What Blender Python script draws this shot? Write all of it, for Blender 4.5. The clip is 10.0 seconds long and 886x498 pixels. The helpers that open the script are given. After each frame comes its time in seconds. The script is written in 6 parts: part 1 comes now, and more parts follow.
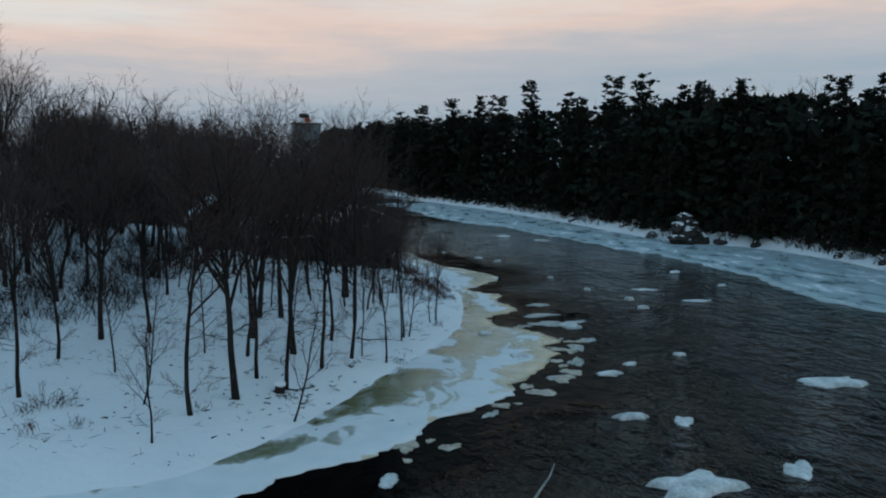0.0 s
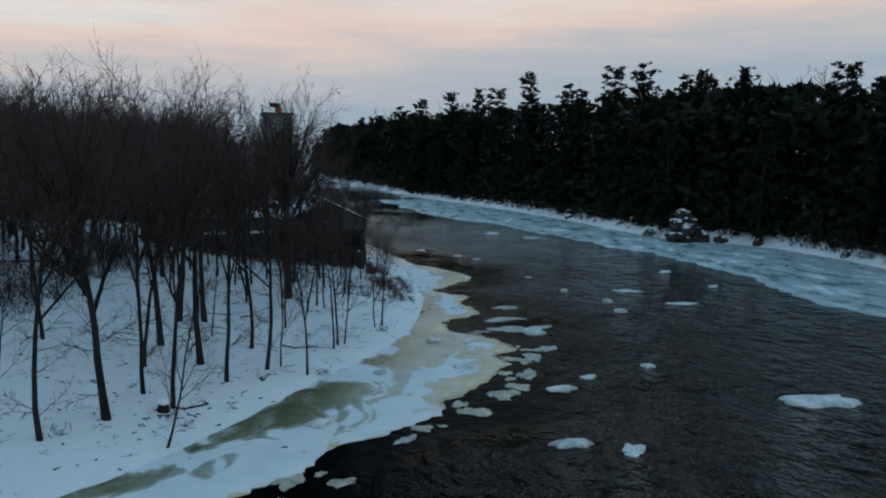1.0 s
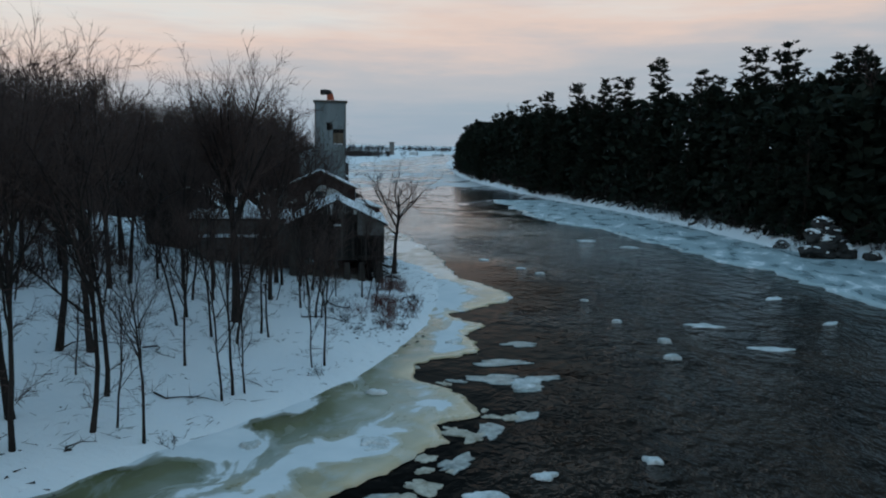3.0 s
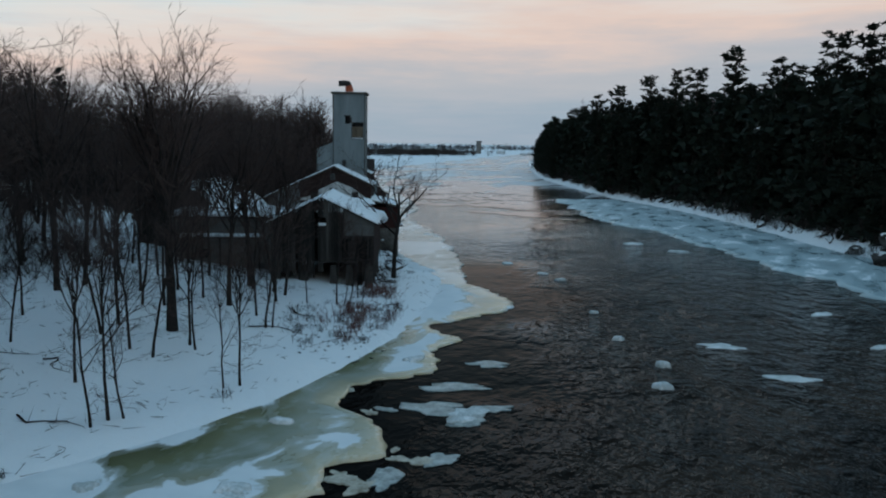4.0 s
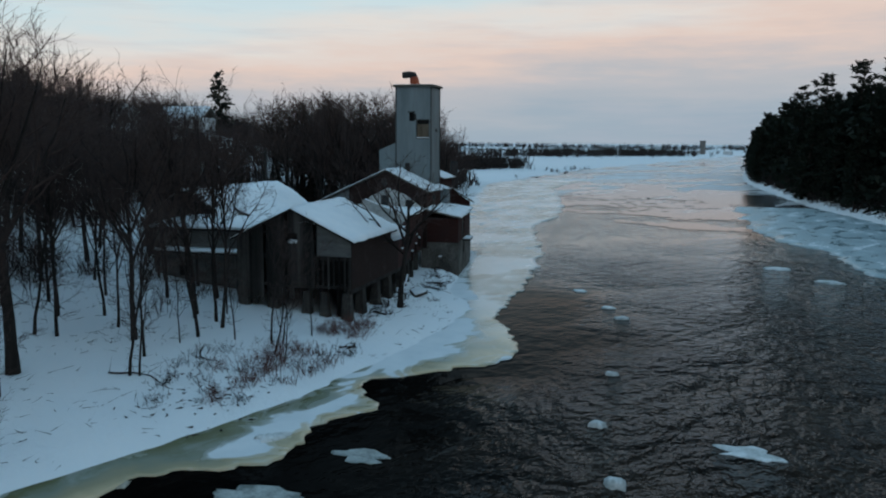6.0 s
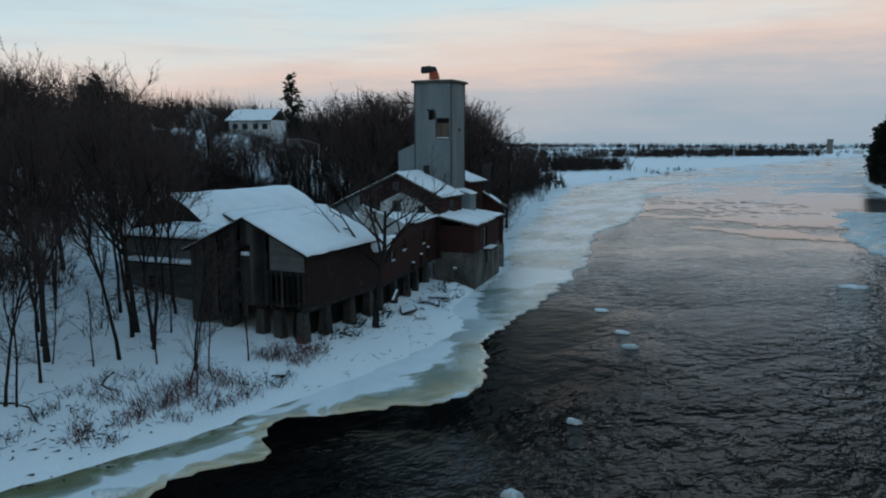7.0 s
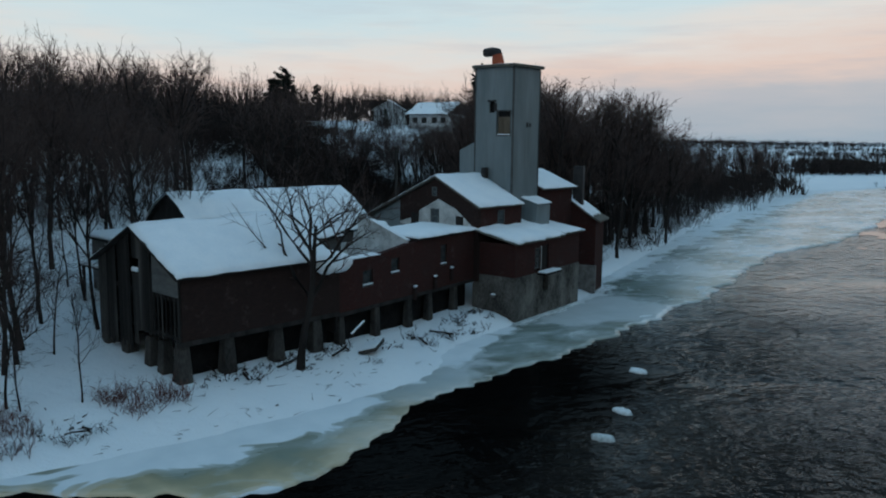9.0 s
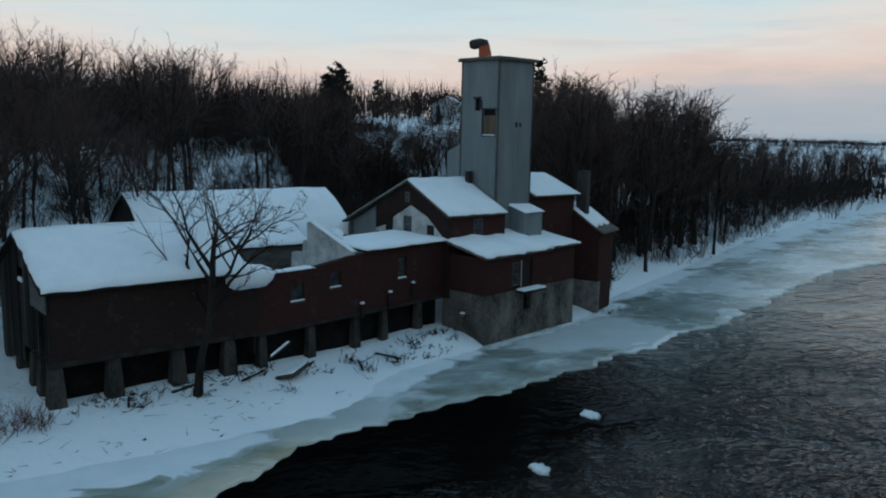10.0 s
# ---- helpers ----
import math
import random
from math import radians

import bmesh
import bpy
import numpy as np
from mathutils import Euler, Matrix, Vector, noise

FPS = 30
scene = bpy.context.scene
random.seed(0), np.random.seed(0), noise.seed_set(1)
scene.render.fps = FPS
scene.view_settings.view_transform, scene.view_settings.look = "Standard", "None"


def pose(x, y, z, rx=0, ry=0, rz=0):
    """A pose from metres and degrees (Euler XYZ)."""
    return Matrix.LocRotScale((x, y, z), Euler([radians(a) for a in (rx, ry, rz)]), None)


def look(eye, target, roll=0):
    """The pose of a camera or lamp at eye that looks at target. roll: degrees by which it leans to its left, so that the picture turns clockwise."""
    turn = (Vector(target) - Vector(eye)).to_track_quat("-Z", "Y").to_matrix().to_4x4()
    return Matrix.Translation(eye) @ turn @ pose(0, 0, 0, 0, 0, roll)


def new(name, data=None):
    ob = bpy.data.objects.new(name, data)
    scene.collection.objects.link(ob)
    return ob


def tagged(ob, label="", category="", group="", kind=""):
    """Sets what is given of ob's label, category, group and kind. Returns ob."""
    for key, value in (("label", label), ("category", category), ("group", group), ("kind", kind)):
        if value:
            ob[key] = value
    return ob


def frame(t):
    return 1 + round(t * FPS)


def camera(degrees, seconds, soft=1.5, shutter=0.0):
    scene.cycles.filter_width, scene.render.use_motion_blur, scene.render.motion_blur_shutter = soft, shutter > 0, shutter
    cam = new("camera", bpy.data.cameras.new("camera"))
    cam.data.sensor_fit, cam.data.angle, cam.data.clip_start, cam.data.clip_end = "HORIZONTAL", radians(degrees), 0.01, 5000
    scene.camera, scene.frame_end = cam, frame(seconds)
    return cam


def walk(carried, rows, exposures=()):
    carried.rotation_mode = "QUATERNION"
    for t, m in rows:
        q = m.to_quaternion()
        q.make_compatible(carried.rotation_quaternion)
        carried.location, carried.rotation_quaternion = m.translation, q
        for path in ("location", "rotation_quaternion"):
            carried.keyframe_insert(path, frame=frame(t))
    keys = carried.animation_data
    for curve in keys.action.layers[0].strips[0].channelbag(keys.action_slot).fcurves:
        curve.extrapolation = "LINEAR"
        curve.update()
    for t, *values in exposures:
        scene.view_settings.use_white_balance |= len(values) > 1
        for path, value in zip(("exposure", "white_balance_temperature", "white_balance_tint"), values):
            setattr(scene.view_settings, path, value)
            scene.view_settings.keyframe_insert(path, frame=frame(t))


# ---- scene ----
cam = camera(57.8, 10.0, soft=2.0)
PATH = [
    (0, (0.771, 1.46, 16.154), (0.738, 3.445, 15.911), 0.9),
    (0.5, (3.286, 5.307, 15.33), (3.251, 7.292, 15.085), 1.0),
    (1, (6.405, 9.116, 15.16), (6.33, 11.1, 14.913), 0.9),
    (1.5, (9.535, 13.101, 15.191), (9.388, 15.08, 14.942), 0.9),
    (2, (12.335, 17.743, 15.201), (12.109, 19.715, 14.949), 1.0),
    (3.5, (21.098, 33.104, 14.071), (20.5, 34.995, 13.814), 0.9),
    (4, (24.362, 37.987, 13.932), (23.665, 39.844, 13.672), 0.8),
    (4.5, (27.179, 43.373, 13.863), (26.353, 45.176, 13.603), 0.7),
    (5, (29.487, 48.831, 13.872), (28.535, 50.57, 13.611), 0.8),
    (5.5, (31.407, 54.431, 14.002), (30.338, 56.101, 13.739), 0.7),
    (7, (35.766, 72.373, 13.887), (34.366, 73.777, 13.627), -0.1),
    (7.5, (36.458, 78.59, 13.964), (34.968, 79.899, 13.703), 0.0),
    (8, (36.935, 84.746, 13.993), (35.351, 85.939, 13.729), 0.2),
    (8.5, (37.103, 90.842, 14.044), (35.419, 91.888, 13.778), 0.3),
    (9, (36.561, 96.476, 14.202), (34.779, 97.34, 13.926), 0.7),
    (9.5, (35.78, 102.193, 14.325), (33.936, 102.912, 14.04), 1.1),
    (10, (34.564, 107.664, 14.683), (32.691, 108.303, 14.393), 1.3),
]
walk(cam, [(t, look(eye, target, roll)) for t, eye, target, roll in PATH])

# ---------------------------------------------------------------- light
SUN_AZ, SUN_EL = 75.0, 7.0      # degrees left of north (+y), degrees up
world = bpy.data.worlds.new("world")
scene.world = world
world.use_nodes = True


class G:
    """Small helper round a node tree."""

    def __init__(self, tree):
        self.t = tree
        tree.nodes.clear()

    def n(self, kind, **kw):
        node = self.t.nodes.new(kind)
        for k, v in kw.items():
            if k.startswith("i_"):
                node.inputs[k[2:].replace("_", " ")].default_value = v
            elif k.startswith("p"):
                node.inputs[int(k[1:])].default_value = v
        return node

    def link(self, a, b):
        self.t.links.new(a, b)

    def math(self, op, a, b=0.0, c=None, clamp=False):
        m = self.t.nodes.new("ShaderNodeMath")
        m.operation, m.use_clamp = op, clamp
        for k, v in enumerate((a, b) if c is None else (a, b, c)):
            if isinstance(v, (int, float)):
                m.inputs[k].default_value = v
            else:
                self.link(v, m.inputs[k])
        return m.outputs[0]

    def ramp(self, fac, stops, smooth=False):
        r = self.t.nodes.new("ShaderNodeValToRGB")
        if smooth:
            r.color_ramp.interpolation = "EASE"
        while len(r.color_ramp.elements) < len(stops):
            r.color_ramp.elements.new(0.5)
        for e, (p, c) in zip(r.color_ramp.elements, stops):
            e.position = p
            e.color = (c, c, c, 1) if isinstance(c, (int, float)) else (*c, 1)
        self.link(fac, r.inputs[0])
        return r.outputs[0]

    def mix(self, fac, a, b, blend="MIX"):
        m = self.t.nodes.new("ShaderNodeMix")
        m.data_type, m.blend_type = "RGBA", blend
        for v, k in ((fac, 0), (a, 6), (b, 7)):
            if isinstance(v, (int, float)):
                m.inputs[k].default_value = v
            elif isinstance(v, tuple):
                m.inputs[k].default_value = (*v, 1)
            else:
                self.link(v, m.inputs[k])
        return m.outputs[2]

    def noise(self, vec, scale, detail=4.0, rough=0.55, distort=0.0):
        m = self.t.nodes.new("ShaderNodeTexNoise")
        m.inputs["Scale"].default_value, m.inputs["Detail"].default_value = scale, detail
        m.inputs["Roughness"].default_value, m.inputs["Distortion"].default_value = rough, distort
        if vec is not None:
            self.link(vec, m.inputs["Vector"])
        return m.outputs["Fac"]

    def scaled(self, vec, xyz, rot=(0, 0, 0)):
        m = self.t.nodes.new("ShaderNodeMapping")
        m.inputs["Scale"].default_value, m.inputs["Rotation"].default_value = xyz, rot
        self.link(vec, m.inputs["Vector"])
        return m.outputs[0]


def sky():
    g = G(world.node_tree)
    way = g.n("ShaderNodeTexCoord").outputs["Generated"]
    s = g.n("ShaderNodeSeparateXYZ")
    g.link(way, s.inputs[0])
    x, y, z = s.outputs
    el = g.math("MULTIPLY", g.math("ARCSINE", z), 57.2958)
    az = g.math("MULTIPLY", g.math("ARCTAN2", g.math("MULTIPLY", x, -1.0), y), 57.2958)
    streak = g.noise(g.scaled(way, (1.6, 1.6, 11.0), (0.12, 0.05, 0.0)), 2.2, 5.0, 0.6)
    wisp = g.noise(g.scaled(way, (2.0, 2.0, 26.0), (0.10, 0.0, 0.4)), 2.6, 6.0, 0.6)
    # the glow climbs away from where the sun went down
    side = g.math("ABSOLUTE", g.math("SUBTRACT", az, 78.0))
    centre = g.math("ADD", g.math("MULTIPLY", side, 0.078), 2.3)
    centre = g.math("MINIMUM", centre, 14.0)
    u = g.math("SUBTRACT", el, centre)
    u = g.math("ADD", u, g.math("MULTIPLY", g.math("SUBTRACT", streak, 0.5), 7.0))
    f = g.math("DIVIDE", g.math("ADD", u, 10.0), 60.0, clamp=True)
    col = g.ramp(f, [(0.0, (0.28, 0.37, 0.475)), (0.085, (0.35, 0.43, 0.505)), (0.135, (0.49, 0.50, 0.53)), (0.170, (0.75, 0.60, 0.535)),
                     (0.205, (0.75, 0.715, 0.68)), (0.25, (0.60, 0.73, 0.77)), (0.42, (0.36, 0.57, 0.73)), (1.0, (0.165, 0.345, 0.52))])
    # thin grey cloud
    low = g.math("MULTIPLY", g.ramp(wisp, [(0.50, 0.0), (0.72, 1.0)]), 0.30)
    col = g.mix(low, col, (0.50, 0.50, 0.55))
    air = g.n("ShaderNodeTexSky")
    air.sky_type, air.sun_disc = "NISHITA", False
    air.sun_elevation, air.sun_rotation = radians(-2.0), radians(-SUN_AZ)
    air.air_density, air.dust_density = 1.2, 2.0
    faint = g.n("ShaderNodeVectorMath")
    faint.operation = "SCALE"
    g.link(air.outputs[0], faint.inputs[0])
    faint.inputs["Scale"].default_value = 0.10
    col = g.mix(0.06, col, faint.outputs[0])
    bg = g.n("ShaderNodeBackground")
    bg.inputs["Strength"].default_value = 1.06
    g.link(col, bg.inputs["Color"])
    g.link(bg.outputs[0], g.n("ShaderNodeOutputWorld").inputs[0])


sky()
sun = new("sun", bpy.data.lights.new("sun", "SUN"))
sun.data.energy, sun.data.angle, sun.data.color = 0.12, radians(25), (1.0, 0.74, 0.62)
sun.matrix_world = look((0, 0, 50), (50 * math.sin(radians(SUN_AZ)), -50 * math.cos(radians(SUN_AZ)), 50 - 50 * math.tan(radians(SUN_EL))))

# ---------------------------------------------------------------- materials


def material(name, rough=0.8, metal=0.0):
    m = bpy.data.materials.new(name)
    m.use_nodes = True
    g = G(m.node_tree)
    b = g.n("ShaderNodeBsdfPrincipled")
    b.inputs["Roughness"].default_value, b.inputs["Metallic"].default_value = rough, metal
    g.link(b.outputs[0], g.n("ShaderNodeOutputMaterial").inputs[0])
    b.inputs["Specular IOR Level"].default_value = 0.12 if rough > 0.5 else 0.5
    g.b, g.m = b, m
    return g


def place(g, local=False):
    """World-size coordinates: of the place, or of the object itself."""
    if local:
        return g.n("ShaderNodeTexCoord").outputs["Object"]
    return g.n("ShaderNodeNewGeometry").outputs["Position"]


def bumped(g, height, strength, distance):
    b = g.n("ShaderNodeBump")
    b.inputs["Strength"].default_value, b.inputs["Distance"].default_value = strength, distance
    g.link(height, b.inputs["Height"])
    g.link(b.outputs[0], g.b.inputs["Normal"])


def mottled(name, a, b, scale, rough=0.8, fine=30.0, bump=0.3, depth=0.02, metal=0.0, local=False, stretch=(1, 1, 1)):
    g = material(name, rough, metal)
    p = g.scaled(place(g, local), stretch)
    big, small = g.noise(p, scale, 4), g.noise(p, fine, 3)
    f = g.math("ADD", g.math("MULTIPLY", big, 0.65), g.math("MULTIPLY", small, 0.35))
    g.link(g.ramp(f, [(0.36, a), (0.64, b)]), g.b.inputs["Base Color"])
    if bump:
        bumped(g, f, bump, depth)
    return g.m


def snow_ground():
    g = material("snow_ground", 0.75)
    p = place(g)
    big, mid, fine = g.noise(p, 0.12, 4), g.noise(p, 0.9, 5), g.noise(p, 9.0, 3)
    col = g.mix(g.ramp(big, [(0.35, 0.0), (0.7, 1.0)]), (0.80, 0.835, 0.86), (0.86, 0.88, 0.89))
    litter = g.ramp(g.noise(g.scaled(p, (1, 1, 1)), 2.6, 6, 0.7), [(0.66, 0.0), (0.74, 1.0)])
    patchy = g.ramp(g.noise(p, 0.22, 3), [(0.45, 0.0), (0.62, 1.0)])
    col = g.mix(g.math("MULTIPLY", g.math("MULTIPLY", litter, patchy), 0.75), col, (0.16, 0.125, 0.10))
    g.link(col, g.b.inputs["Base Color"])
    h = g.math("ADD", g.math("ADD", g.math("MULTIPLY", mid, 0.8), g.math("MULTIPLY", g.noise(p, 2.8, 4), 0.22)), g.math("MULTIPLY", fine, 0.12))
    bumped(g, h, 0.7, 0.36)
    return g.m


def ice_shelf():
    """Shore ice: snow-crusted near the bank, with soaked olive ice that pales to grey and ochre further out."""
    g = material("shore_ice", 0.45)
    p = place(g)
    at, far = g.n("ShaderNodeAttribute"), g.n("ShaderNodeAttribute")
    at.attribute_name, far.attribute_name = "wet", "out"
    rough = g.noise(g.scaled(p, (1, 0.7, 1)), 0.34, 4, 0.5, 1.1)
    w = g.math("ADD", at.outputs["Fac"], g.math("MULTIPLY", g.math("SUBTRACT", rough, 0.5), 1.2))
    wet = g.ramp(w, [(0.46, 0.0), (0.51, 0.75), (0.62, 1.0)])
    o = g.math("ADD", far.outputs["Fac"], g.math("MULTIPLY", g.math("SUBTRACT", g.noise(p, 0.22, 4), 0.5), 0.9))
    soaked = g.ramp(o, [(0.10, (0.085, 0.090, 0.034)), (0.36, (0.150, 0.160, 0.080)), (0.58, (0.25, 0.275, 0.215)), (0.80, (0.36, 0.325, 0.21)), (1.0, (0.60, 0.475, 0.30))])
    veil = g.ramp(g.noise(g.scaled(p, (1, 0.6, 1), (0, 0, 0.6)), 0.5, 6, 0.6, 0.8), [(0.52, 0.0), (0.70, 0.45)])
    s = g.n("ShaderNodeSeparateXYZ")
    g.link(p, s.inputs[0])
    upstream = g.ramp(g.math("DIVIDE", s.outputs[1], 200.0), [(0.52, 0.0), (0.60, 1.0)])
    glaze = g.ramp(g.noise(g.scaled(p, (1, 0.5, 1), (0, 0, 0.4)), 0.35, 6, 0.62, 0.6), [(0.36, (0.15, 0.185, 0.165)), (0.50, (0.27, 0.325, 0.315)), (0.60, (0.40, 0.46, 0.46)), (0.66, (0.70, 0.75, 0.77))])
    drift = g.ramp(g.noise(g.scaled(p, (1.0, 0.6, 1.0), (0, 0, 0.9)), 0.115, 5, 0.6, 0.5), [(0.48, 0.0), (0.54, 0.85)])
    glaze = g.mix(drift, glaze, (0.74, 0.79, 0.82))
    soaked = g.mix(g.math("MULTIPLY", upstream, 0.85), soaked, glaze)
    soaked = g.mix(veil, soaked, (0.52, 0.58, 0.58))
    crust = g.mix(g.noise(p, 0.5, 5), (0.60, 0.66, 0.69), (0.86, 0.88, 0.89))
    g.link(g.mix(wet, crust, soaked), g.b.inputs["Base Color"])
    g.link(g.ramp(wet, [(0.0, 0.75), (1.0, 0.26)]), g.b.inputs["Roughness"])
    bumped(g, g.math("ADD", g.math("MULTIPLY", g.noise(p, 1.4, 4), 0.6), g.math("MULTIPLY", wet, -0.5)), 0.35, 0.08)
    return g.m


def bank_ice():
    """Shelf along the far bank: bluish slabs with snow on them."""
    g = material("bank_ice", 0.5)
    p = place(g)
    f = g.noise(g.scaled(p, (1.0, 0.45, 1.0), (0, 0, 0.5)), 0.30, 7, 0.65, 0.5)
    g.link(g.ramp(f, [(0.32, (0.17, 0.23, 0.24)), (0.42, (0.31, 0.40, 0.42)), (0.57, (0.42, 0.51, 0.53)), (0.62, (0.76, 0.80, 0.82))]), g.b.inputs["Base Color"])
    g.link(g.ramp(f, [(0.42, 0.25), (0.6, 0.75)]), g.b.inputs["Roughness"])
    bumped(g, f, 0.5, 0.15)
    return g.m


def river_ice():
    """Ice sheet far up the river, wet and grey between bands of snow."""
    g = material("river_ice", 0.35)
    p = place(g)
    f = g.noise(g.scaled(p, (0.5, 0.22, 1.0), (0, 0, 0.35)), 0.11, 7, 0.62, 0.7)
    s = g.n("ShaderNodeSeparateXYZ")
    g.link(p, s.inputs[0])
    thin = g.ramp(g.math("DIVIDE", g.math("SUBTRACT", s.outputs[1], 185.0), 160.0), [(0.0, 0.27), (0.4, 0.13), (1.0, 0.02)])
    f = g.math("SUBTRACT", f, thin)
    g.link(g.ramp(f, [(0.30, (0.012, 0.012, 0.012)), (0.40, (0.16, 0.16, 0.165)), (0.47, (0.48, 0.48, 0.48)), (0.60, (0.72, 0.75, 0.77))]), g.b.inputs["Base Color"])
    g.link(g.ramp(f, [(0.40, 0.12), (0.56, 0.6)]), g.b.inputs["Roughness"])
    bumped(g, g.noise(p, 0.8, 4), 0.25, 0.05)
    return g.m


def river_water():
    g = material("river_water", 0.07)
    p = place(g)
    q = g.scaled(p, (1.0, 0.58, 1.0), (0, 0, -0.25))
    swell = g.noise(q, 0.30, 3, 0.5, 0.25)
    chop = g.noise(g.scaled(p, (1.0, 0.72, 1.0), (0, 0, 0.35)), 0.86, 3, 0.55, 0.35)
    fine = g.noise(q, 3.6, 2, 0.5, 0.0)
    reach = g.ramp(g.math("ADD", g.math("MULTIPLY", g.noise(p, 0.045, 2), 0.5), g.math("MULTIPLY", g.noise(q, 0.13, 4, 0.6, 0.5), 0.5)), [(0.38, 0.35), (0.58, 1.0)])
    h = g.math("ADD", g.math("MULTIPLY", swell, 0.75), g.math("ADD", g.math("MULTIPLY", chop, 1.0), g.math("MULTIPLY", fine, 0.20)))
    h = g.math("MULTIPLY", h, reach)
    g.b.inputs["IOR"].default_value = 1.095
    g.b.inputs["Specular IOR Level"].default_value = 0.5
    # brown murk, warmed further to put the pink sky's reflection into the colour
    murk_and_glow = g.noise(q, 0.16, 5, 0.6, 0.8)
    col = g.ramp(murk_and_glow, [(0.40, (0.004, 0.003, 0.002)), (0.62, (0.034, 0.024, 0.017))])
    foam = g.ramp(g.noise(q, 0.85, 8, 0.74, 1.2), [(0.72, 0.0), (0.82, 0.7)])
    some = g.ramp(g.noise(p, 0.07, 2), [(0.50, 0.0), (0.66, 0.5)])
    col = g.mix(g.math("MULTIPLY", foam, some), col, (0.45, 0.46, 0.45))
    # slack water above the bend, with extra sky sheen painted in through the IOR
    s = g.n("ShaderNodeSeparateXYZ")
    g.link(p, s.inputs[0])
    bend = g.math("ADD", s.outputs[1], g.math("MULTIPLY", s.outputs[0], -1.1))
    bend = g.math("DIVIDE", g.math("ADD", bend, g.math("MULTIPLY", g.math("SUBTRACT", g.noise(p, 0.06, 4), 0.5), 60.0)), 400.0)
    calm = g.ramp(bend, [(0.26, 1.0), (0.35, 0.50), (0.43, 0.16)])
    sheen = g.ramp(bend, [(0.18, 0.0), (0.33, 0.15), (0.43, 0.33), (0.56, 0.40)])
    slack = g.n("ShaderNodeAttribute")      # smooth water in the lee of the ice, also painted darker and less reflective
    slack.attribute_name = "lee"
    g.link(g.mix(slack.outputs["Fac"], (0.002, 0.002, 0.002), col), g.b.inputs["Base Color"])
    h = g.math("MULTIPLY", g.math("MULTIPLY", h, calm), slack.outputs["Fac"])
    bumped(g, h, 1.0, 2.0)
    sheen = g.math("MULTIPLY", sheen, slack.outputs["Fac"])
    # reflection strength painted by place: low in the lee, raised upstream
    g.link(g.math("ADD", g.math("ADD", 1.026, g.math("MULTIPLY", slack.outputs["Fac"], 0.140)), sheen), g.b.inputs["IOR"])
    return g.m


def bark(name, a, b):
    return mottled(name, a, b, 1.2, 0.92, 22.0, 0.5, 0.02, stretch=(1, 1, 0.25))


def brickwork(name, a, b, mortar, local=True):
    g = material(name, 0.9)
    p = place(g, local)
    s = g.n("ShaderNodeSeparateXYZ")
    g.link(p, s.inputs[0])
    c = g.n("ShaderNodeCombineXYZ")
    g.link(g.math("ADD", s.outputs[0], s.outputs[1]), c.inputs[0])
    g.link(s.outputs[2], c.inputs[1])
    t = g.n("ShaderNodeTexBrick")
    g.link(c.outputs[0], t.inputs["Vector"])
    for k, v in (("Scale", 1.0), ("Brick Width", 0.21), ("Row Height", 0.075), ("Mortar Size", 0.009), ("Bias", 0.0)):
        t.inputs[k].default_value = v
    t.inputs["Color1"].default_value, t.inputs["Color2"].default_value, t.inputs["Mortar"].default_value = (*a, 1), (*b, 1), (*mortar, 1)
    stain = g.ramp(g.noise(p, 0.45, 5, 0.6), [(0.35, 0.0), (0.7, 1.0)])
    col = g.mix(g.math("MULTIPLY", stain, 0.55), t.outputs["Color"], (0.035, 0.022, 0.020))
    pale = g.ramp(g.noise(p, 1.1, 7, 0.75), [(0.57, 0.0), (0.74, 0.42)])
    g.link(g.mix(pale, col, (0.16, 0.125, 0.11)), g.b.inputs["Base Color"])
    bumped(g, t.outputs["Fac"], 0.4, -0.01)
    return g.m


def sheet_metal(name, a, b):
    """Painted iron cladding with upright seams and faint rust."""
    g = material(name, 0.55, 0.25)
    p = place(g, True)
    s = g.n("ShaderNodeSeparateXYZ")
    g.link(p, s.inputs[0])
    run = g.math("ADD", s.outputs[0], s.outputs[1])
    rib = g.math("ABSOLUTE", g.math("SINE", g.math("MULTIPLY", run, math.pi / 0.38)))
    big = g.noise(g.scaled(p, (1, 1, 0.22)), 0.7, 5, 0.6)
    col = g.ramp(big, [(0.34, a), (0.66, b)])
    streaks = g.ramp(g.noise(g.scaled(p, (3.0, 3.0, 0.12)), 1.4, 5, 0.65), [(0.56, 0.0), (0.74, 0.5)])
    col = g.mix(streaks, col, (0.13, 0.12, 0.10))
    g.link(col, g.b.inputs["Base Color"])
    bumped(g, g.ramp(rib, [(0.0, 0.0), (0.12, 1.0)]), 0.5, 0.02)
    return g.m


SNOW = snow_ground()
ROOF_SNOW = mottled("roof_snow", (0.78, 0.82, 0.85), (0.87, 0.89, 0.90), 0.7, 0.75, 6.0, 0.5, 0.10, local=True)
SHORE_ICE, BANK_ICE, RIVER_ICE, WATER = ice_shelf(), bank_ice(), river_ice(), river_water()
FLOE = mottled("floe_ice", (0.30, 0.34, 0.33), (0.80, 0.83, 0.84), 0.9, 0.55, 7.0, 0.5, 0.06)
BARK = bark("bark_grey", (0.013, 0.011, 0.010), (0.040, 0.033, 0.030))
TWIG = bark("twig_brown", (0.046, 0.031, 0.028), (0.092, 0.064, 0.056))
PINE_BARK = bark("pine_bark", (0.018, 0.014, 0.012), (0.045, 0.034, 0.028))
NEEDLES = mottled("pine_needles", (0.007, 0.011, 0.008), (0.018, 0.025, 0.016), 0.5, 0.8, 5.0, 0)
